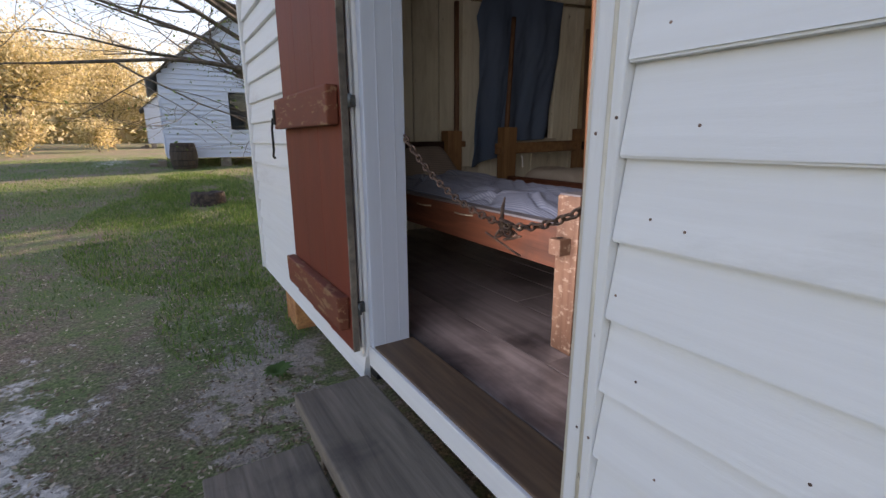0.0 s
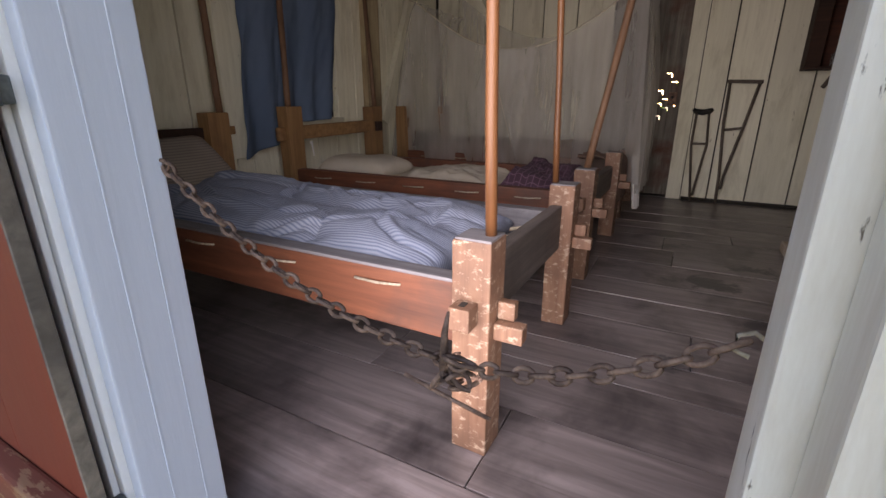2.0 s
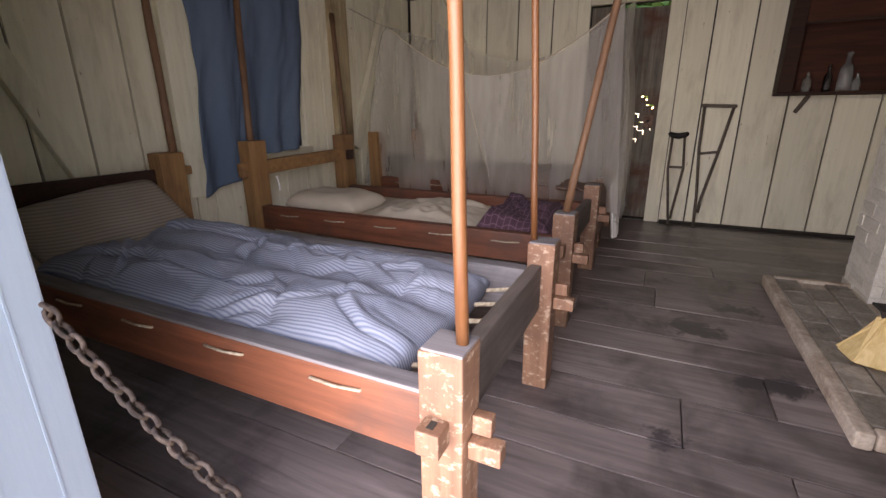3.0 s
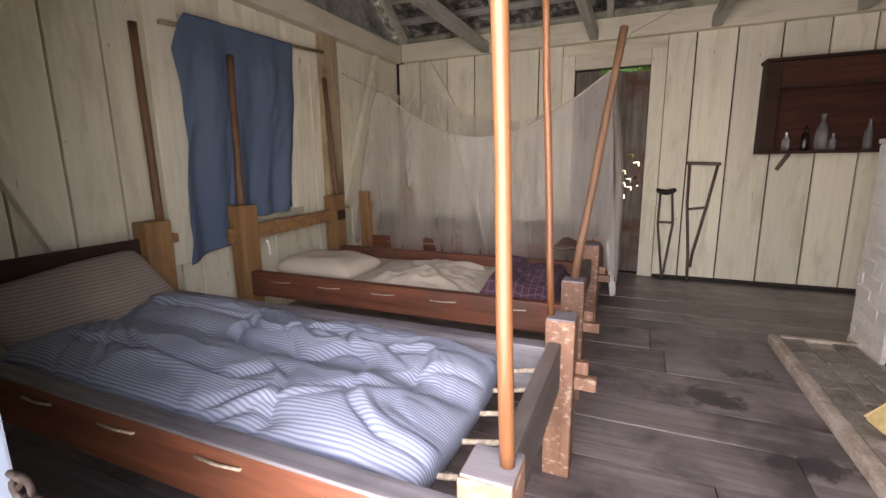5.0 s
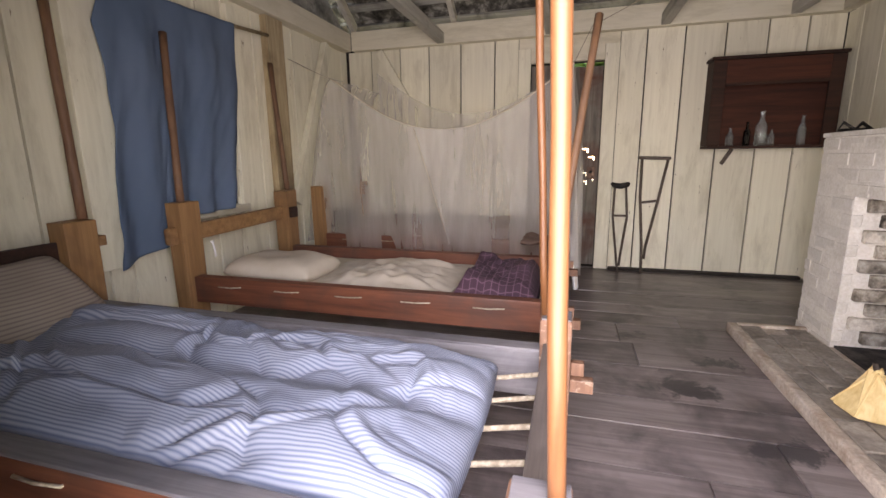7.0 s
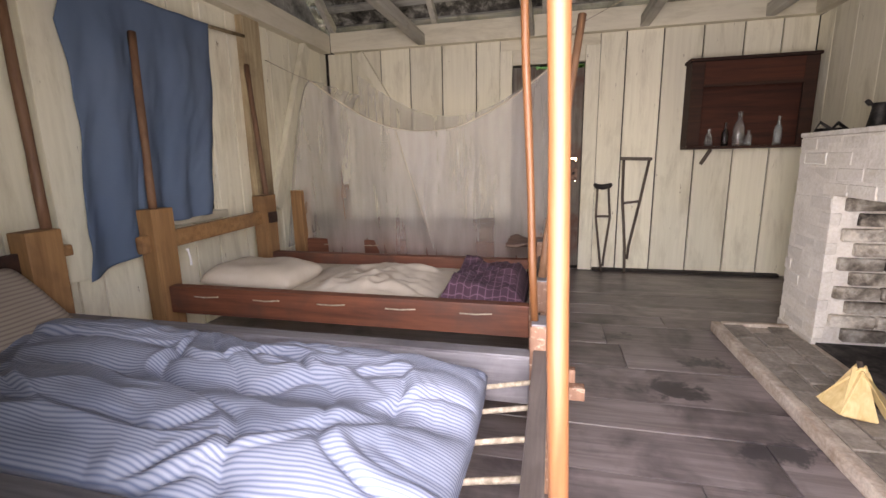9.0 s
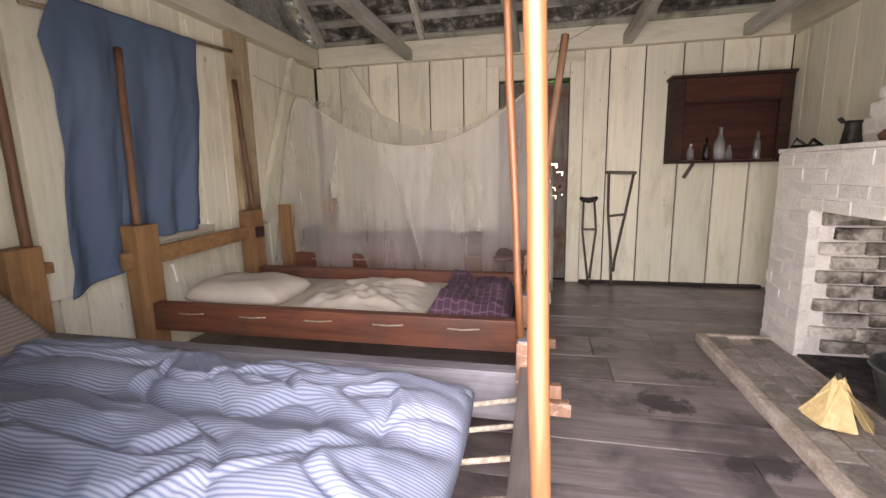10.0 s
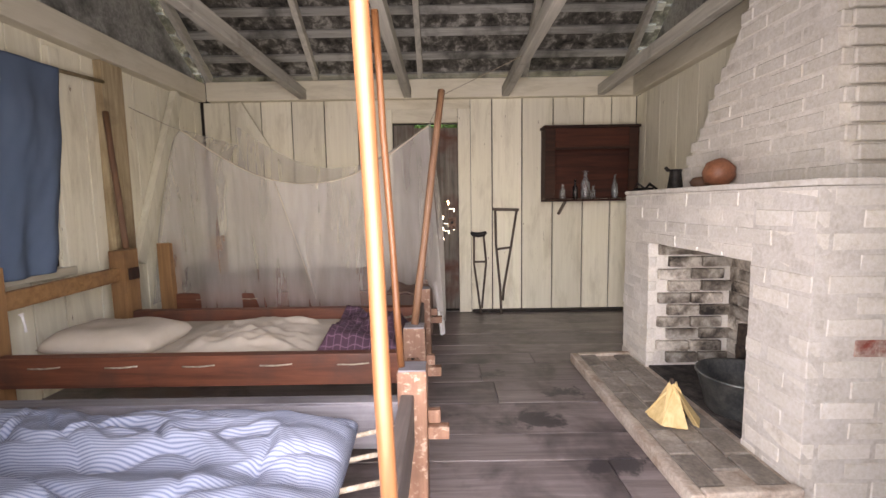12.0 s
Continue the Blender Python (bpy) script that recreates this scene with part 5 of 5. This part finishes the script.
    for k in range(3):
        part("step", box(x0 - 0.32 - 0.28 * k, x0 - 0.05 - 0.28 * k, y0 + 0.8, y0 + 2.0, zg - 0.03, zb - 0.12 * (k + 1), 0.01), step_wood, h)
    return h


# white siding; the blue cast of open shade is put into its colour
far_white = paint("shade_blue_siding", (0.62, 0.71, 0.84), (0.5, 0.55, 0.62), (0.3, 0.3, 0.3), 0, 0.6, 0.66, 0.76, 0.03)
far_roof = mottled("grey_shingle_roof", [(0.4, (0.10, 0.10, 0.10)), (0.7, (0.22, 0.22, 0.22))], 6, 0.9)
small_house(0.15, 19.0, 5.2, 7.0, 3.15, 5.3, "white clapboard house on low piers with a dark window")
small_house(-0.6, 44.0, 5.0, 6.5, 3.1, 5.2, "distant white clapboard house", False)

# barrel
barrel_wood = wood("dark_stave_wood", (0.025, 0.02, 0.016), (0.08, 0.062, 0.05), 2, 0.85)
bz = ground_z(0.55, 18.3)
brl = thing("wooden_barrel", (0.62, 18.35, bz), "weathered dark wooden barrel beside the house", "barrel")
for k in range(18):
    a0, a1 = 2 * math.pi * k / 18, 2 * math.pi * (k + 0.94) / 18
    bm = bmesh.new()
    cols = []
    for q in range(7):
        z, r = bz + 0.9 * q / 6, 0.36 + 0.075 * math.sin(math.pi * q / 6)
        cols.append([bm.verts.new((0.62 + rr * math.cos(a), 18.35 + rr * math.sin(a), z)) for a, rr in ((a0, r), (a1, r), (a1, r - 0.03), (a0, r - 0.03))])
    for a, b in zip(cols, cols[1:]):
        for i in range(4):
            bm.faces.new((a[i], a[(i + 1) % 4], b[(i + 1) % 4], b[i]))
    bm.faces.new(cols[0])
    bm.faces.new(cols[-1])
    part("stave", bm, barrel_wood, brl)
for z, r in ((0.12, 0.40), (0.3, 0.427), (0.62, 0.427), (0.8, 0.40)):
    part("hoop", tube([(0.62 + r * math.cos(t * 0.349), 18.35 + r * math.sin(t * 0.349), bz + z) for t in range(18)], 0.014, 5, None, True), dark_iron, brl, "", True)
part("lid", lathe((0.62, 18.35, bz + 0.84), [(0.34, 0), (0.34, 0.02)], 18), step_wood, brl)


# ---- trees ----
def tree(at, height, spread, seed, leaf_mat, nleaf, leaf_size, label, trunk_r=0.2, first=None, droop=0.0, clump=0.5, limbs=()):
    r = random.Random(seed)
    base = Vector((at[0], at[1], ground_z(at[0], at[1]) - 0.1))
    t = thing("tree", base, label, "tree", "yard trees")
    bm, tips = bmesh.new(), []

    def grow(p, d, ln, rad, lvl):
        pts, rr = [p.copy()], [rad]
        n = 5
        for k in range(n):
            d = (d + Vector((r.uniform(-.22, .22), r.uniform(-.22, .22), r.uniform(-.12, .16) - droop * lvl * 0.04))).normalized()
            p = p + d * ln / n
            pts.append(p.copy())
            rr.append(rad * (1 - 0.55 * (k + 1) / n))
            if lvl < 4 and k >= 1:
                for _ in range(1 if lvl else 2):
                    a = r.uniform(0, 6.28)
                    side = Vector((math.cos(a), math.sin(a), r.uniform(-0.15, 0.5)))
                    grow(p.copy(), (d * 0.55 + side * spread).normalized(), ln * r.uniform(0.5, 0.72), rr[-1] * 0.6, lvl + 1)
            if lvl >= 3:
                tips.append(p.copy())
        tube(pts, [max(0.004, q) for q in rr], 6 if lvl < 2 else 4, bm)

    grow(base, Vector(first or (0, 0, 1)), height * 0.45, trunk_r, 0)
    for z, d, ln in limbs:
        grow(base + Vector((0, 0, z)), Vector(d).normalized(), ln, trunk_r * 0.24, 1)
    part("trunk", bm, bark, t, "grey bark limbs", True)
    vs, fs = [], []
    for _ in range(nleaf):
        c = r.choice(tips) + Vector((r.gauss(0, clump), r.gauss(0, clump), r.gauss(0, clump * 0.8)))
        s = leaf_size * r.uniform(0.6, 1.4)
        a, b = Vector((r.uniform(-1, 1), r.uniform(-1, 1), r.uniform(-1, 1))).normalized(), Vector((r.uniform(-1, 1), r.uniform(-1, 1), r.uniform(-1, 1))).normalized()
        k = len(vs)
        c = c - base
        vs += [c - a * s, c + b * s * 0.5, c + a * s, c - b * s * 0.5]
        fs.append((k, k + 1, k + 2, k + 3))
    me = bpy.data.meshes.new("crown")
    me.from_pydata(vs, [], fs)
    me.materials.append(leaf_mat)
    ob = new("crown", me)
    ob.parent = t
    return t


tree((2.7, 11.5), 6.0, 0.8, 11, green_mat, 5000, 0.03, "bare spreading tree whose limbs reach over the yard", 0.24, (-0.1, 0.0, 1.0), 0.2, 0.25,
     [(2.6, (-1, -0.25, 0.22), 4.5), (2.9, (-1, 0.25, 0.26), 5.5), (3.2, (-1, -0.1, 0.35), 5.0), (3.4, (-0.9, -0.5, 0.3), 5.0), (3.6, (-1, 0.5, 0.5), 6.0),
      (2.8, (-0.8, 0.6, 0.2), 4.5), (3.3, (-1, -0.35, 0.25), 6.0), (3.0, (-1, 0.1, 0.32), 5.0), (3.8, (-1, 0.2, 0.22), 6.5)])
for k, (x, y, h) in enumerate(((-7.5, 38, 9), (-16, 44, 12), (-3.5, 52, 11), (-11, 60, 15), (-24, 55, 14), (-32, 46, 13), (-6, 75, 17), (-20, 80, 18), (-36, 78, 18), (6, 70, 15), (14, 62, 14))):
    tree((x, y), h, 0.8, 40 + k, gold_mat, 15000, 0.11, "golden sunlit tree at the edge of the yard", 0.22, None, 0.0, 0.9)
# unseen trees, added to keep the low sun off the cabin and yard
for k, (x, y, h) in enumerate(((11, 3.5, 8), (12, 8, 9), (12, 15, 8), (13, -0.5, 9))):
    tree((x, y), h, 0.9, 120 + k, green_mat, 9000, 0.17, "leafy tree added out of view to shade cabin and yard", 0.2, None, 0.0, 0.7)
for k, (x, y) in enumerate(((-5.8, 30), (-7.5, 33), (-3.2, 36), (-10, 31), (-13, 35))):
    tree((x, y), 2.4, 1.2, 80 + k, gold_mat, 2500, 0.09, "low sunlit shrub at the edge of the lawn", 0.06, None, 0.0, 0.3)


def woods_spot():
    a = rng.uniform(radians(55), radians(150))
    d = rng.uniform(95, 130)
    return math.cos(a) * d, math.sin(a) * d, rng.uniform(0.3, 15) * rng.uniform(0.5, 1)


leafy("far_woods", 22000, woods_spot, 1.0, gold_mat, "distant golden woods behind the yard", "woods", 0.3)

# ---- pieces: planks, clapboards, bricks ----
def piece(name, me, parent, at, rot=None):
    ob = new(name, me)
    ob.parent = parent
    ob.location = Vector(at) - ORIGIN[parent]
    if rot:
        ob.rotation_euler = rot
    return ob


# floor planks run along the wall with the door
floor = solid("floor", box(0.472, 5.2, -1.1, 3.48, 0.22, F - 0.032), dark_wood, "worn dark plank floor", "floor", kind="structure")
x = 0.470
k = 0
while x < 5.2:
    w = 0.155 if k == 0 else rng.uniform(0.2, 0.36)
    x2 = min(x + w, 5.2)
    cut = rng.uniform(0.2, 2.4)
    for a, b in (((DY0 - 0.002, DY1 + 0.002),) if k == 0 else ((-1.08, cut - 0.002), (cut + 0.002, 3.47))):
        if k == 0:
            part("plank", box(x - 0.02, x2 - 0.003, a, b, F - 0.03, F, 0.006), sill_wood, floor, "scuffed brown threshold plank")
        else:
            dz = rng.uniform(-0.002, 0.002)
            part("plank", box(x, x2 - 0.005, a, b, F - 0.03, F + dz, 0.0025), floor_wood, floor)
    x, k = x2, k + 1

# wall planks
for a, b in zip((3.44, 3.17, 2.84, 2.52, 2.18, 1.83), (3.17, 2.84, 2.52, 2.18, 1.83, 1.59)):
    part("plank", box(5.178, 5.204, b + 0.006, a - 0.006, F, PB, 0.003), whitewash, wall_e)
for a, b in zip((0.66, 0.43, 0.115, -0.21, -0.53, -0.82), (0.43, 0.115, -0.21, -0.53, -0.82, -1.08)):
    part("plank", box(5.178, 5.204, b + 0.006, a - 0.006, F, PB, 0.003), whitewash, wall_e)
x = 0.60
while x < 5.17:
    x2 = min(x + rng.uniform(0.24, 0.34), 5.175)
    if x < WX0 < x2:
        x2 = WX0
    if x < WX1 < x2:
        x2 = WX1
    spans = ((F, WZ0), (WZ1, PB)) if WX0 <= x < WX1 - 0.01 else ((F, PB),)
    for z0, z1 in spans:
        part("plank", box(x + 0.006, x2 - 0.006, 3.460, 3.484, z0, z1, 0.003), whitewash, wall_n)
    x = x2
x = 0.60
while x < 5.17:
    x2 = min(x + rng.uniform(0.24, 0.34), 5.175)
    if x < 9:
        part("plank", box(x + 0.003, x2 - 0.003, -1.104, -1.08, F, PB, 0.003), whitewash, wall_s)
    x = x2
y = -1.08
while y < 3.45:
    y2 = min(y + rng.uniform(0.24, 0.34), 3.46)
    for a, b, z0 in ((y, min(y2, DY0 - 0.04), F), (max(y, DY1 + 0.04), y2, F), (max(y, DY0 - 0.04), min(y2, DY1 + 0.04), DT + 0.06)):
        if b - a > 0.02:
            part("plank", box(0.5625, 0.58, a + 0.003, b - 0.003, z0, PB, 0.003), whitewash, wall_w)
    y = y2

# clapboards outside
LAP = 0.137


def clap(y0, y1, z):
    bm = bmesh.new()
    c = []
    for y in (y0, y1):
        j = rng.uniform(-0.002, 0.002)
        c += [bm.verts.new((xx, y, zz + j)) for xx, zz in ((0.436, z), (0.469, z), (0.469, z + LAP + 0.012), (0.458, z + LAP + 0.012))]
    for i in range(4):
        bm.faces.new((c[i], c[(i + 1) % 4], c[4 + (i + 1) % 4], c[4 + i]))
    bm.faces.new(c[:4])
    bm.faces.new(c[4:])
    bmesh.ops.bevel(bm, geom=[e for e in bm.edges if all(abs(v.co.x - 0.436) < 1e-4 for v in e.verts)], offset=0.004, segments=2, affect="EDGES")
    return bm


z = 0.165
while z < PT:
    part("clapboard", clap(-1.27, DY0 - 0.089, z), white_y, wall_w)
    for y in (0.405, 0.36, 0.30, 0.12, -0.18):
        if rng.random() < 0.4:
            yy, zz = y + rng.uniform(-0.03, 0.03), z + rng.uniform(0.018, 0.05)
            xx = 0.436 + (zz - z) * 0.148
            part("nail", lathe((xx + 0.0005, yy, zz), [(0.0024, 0.0), (0.0024, 0.001), (0.001, 0.0013)], 8, None, Matrix.Rotation(radians(-90), 4, "Y")), iron, wall_w)
    part("clapboard", clap(DY1 + 0.101, 3.61, z), white_y, wall_w)
    if z > DT + 0.1:
        part("clapboard", clap(DY0 - 0.087, DY1 + 0.099, z), white_y, wall_w)
    z += LAP
part("corner_board", box(0.425, 0.47, 3.612, 3.66, 0.17, PT, 0.004), white_z, wall_w)

# bricks
BL, BH, BG = 0.205, 0.066, 0.013
bmx, bmy = {}, {}


def brick_mesh(L, D, mat, seed):
    bm = bmesh.new()
    bx(bm, -L / 2, L / 2, -D / 2, D / 2, -BH / 2, BH / 2)
    r = random.Random(seed)
    for v in bm.verts:
        v.co += Vector([r.uniform(-0.003, 0.003) for _ in range(3)])
    bmesh.ops.bevel(bm, geom=bm.edges[:], offset=0.004, segments=1, affect="EDGES")
    return finish(bm, mat, "brick", Vector((0, 0, 0)))


white_b = [brick_mesh(BL, 0.05, brick_white, s) for s in range(5)]
half_b = [brick_mesh(BL / 2 - 0.006, 0.05, brick_white, s) for s in range(3)]
soot_b = [brick_mesh(BL, 0.05, brick_soot, s) for s in range(5)]
red_b = brick_mesh(BL, 0.05, brick_red, 3)
side_rot = (0, 0, radians(90))
courses = int((CZ - 0.03 - F) / (BH + BG))
for k in range(courses):
    z = F + (k + 0.5) * (CZ - 0.03 - F) / courses
    off = (k % 2) * (BL + BG) / 2
    x = CX0 + off
    if off:
        piece("brick", half_b[k % 3], chim, (CX0 + BL / 4 - 0.003, CY - 0.025, z))
    while x + 0.05 < CX1:
        last = x + BL > CX1 + 0.004
        xc, me = ((x + CX1) / 2, white_b[k % 5]) if last else (x + BL / 2, white_b[(k * 3 + int(x * 10)) % 5])
        lo, hi = xc - BL / 2, xc + BL / 2
        inside = z < FT and hi > FX0 + 0.02 and lo < FX1 - 0.02
        if inside and not last:
            if lo < FX0 - 0.06:
                piece("brick", half_b[k % 3], chim, (FX0 - BL / 4, CY - 0.025, z))
            elif hi > FX1 + 0.06:
                piece("brick", half_b[k % 3], chim, (FX1 + BL / 4, CY - 0.025, z))
        elif not inside:
            ob = piece("brick", me, chim, (xc, CY - 0.025 + rng.uniform(-0.003, 0.003), z))
            if last:
                ob.scale.x = (CX1 - x) / BL
        x += BL + BG
    # ends of the breast
    for xe, s in ((CX0 + 0.022, 1), (CX1 - 0.022, -1)):
        y = CY - 0.06 - off
        while y - BL > -1.1:
            me = red_b if (s == 1 and 7 <= k <= 7 and -0.75 < y - BL / 2 < -0.5) else white_b[k % 5]
            piece("brick", me, chim, (xe, y - BL / 2, z), side_rot)
            y -= BL + BG
    # inside of the firebox
    if z < FT and z > HZ:
        for xe in (FX0 - 0.0, FX1 + 0.0):
            y = CY - 0.06 - off * 0.6
            while y - BL > -1.02:
                piece("brick", soot_b[(k + int(-y * 9)) % 5], chim, (xe, y - BL / 2, z), side_rot)
                y -= BL + BG
        x = FX0 + off
        while x + BL < FX1 + 0.1:
            piece("brick", soot_b[(k * 2 + int(x * 9)) % 5], chim, (min(x + BL / 2, FX1 - BL / 2), -0.952, z))
            x += BL + BG
# bricks of the tapering stack: each course steps in
k = 0
z = CZ + 0.035
stack_rest = bmesh.new()
while z < 4.2:
    f = min(1.0, (z - CZ) / 1.1)
    xl, xr = 2.25 + 0.13 * f, 3.62 - 0.79 * f
    x = xl + (k % 2) * 0.1
    while x + 0.09 < xr:
        xb = min(x + BL, xr)
        bx(stack_rest, x, xb, -0.745, -0.697 + rng.uniform(-0.003, 0.003), z - BH / 2, z + BH / 2)
        x += BL + 0.004
    bx(stack_rest, xr - 0.10, xr + 0.012, -1.08, -0.747, z - BH / 2, z + BH / 2)
    bx(stack_rest, xl - 0.005, xl + 0.10, -1.08, -0.747, z - BH / 2, z + BH / 2)
    z += BH + BG
    k += 1
bmesh.ops.bevel(stack_rest, geom=stack_rest.edges[:], offset=0.006, segments=1, affect="EDGES")
ob = part("stack_bricks", stack_rest, brick_white, chim, "stepped whitewashed brick courses")
ob["kind"] = "stuff"
# hearth bricks lie flat, three rows
hb = [None] * 4
for s in range(4):
    bm = bmesh.new()
    bx(bm, -BL / 2, BL / 2, -0.055, 0.055, -0.012, 0.012)
    r = random.Random(s)
    for v in bm.verts:
        v.co += Vector([r.uniform(-0.003, 0.003) for _ in range(3)])
    bmesh.ops.bevel(bm, geom=bm.edges[:], offset=0.004, segments=1, affect="EDGES")
    hb[s] = finish(bm, brick_hearth, "brick", Vector((0, 0, 0)))
for row in range(3):
    x = 2.05 + (row % 2) * 0.1
    while x + BL < 3.57:
        piece("brick", hb[(row + int(x * 10)) % 4], hearth, (x + BL / 2, -0.075 - row * 0.122, HZ - 0.014 + rng.uniform(-0.002, 0.002)))
        x += BL + 0.01
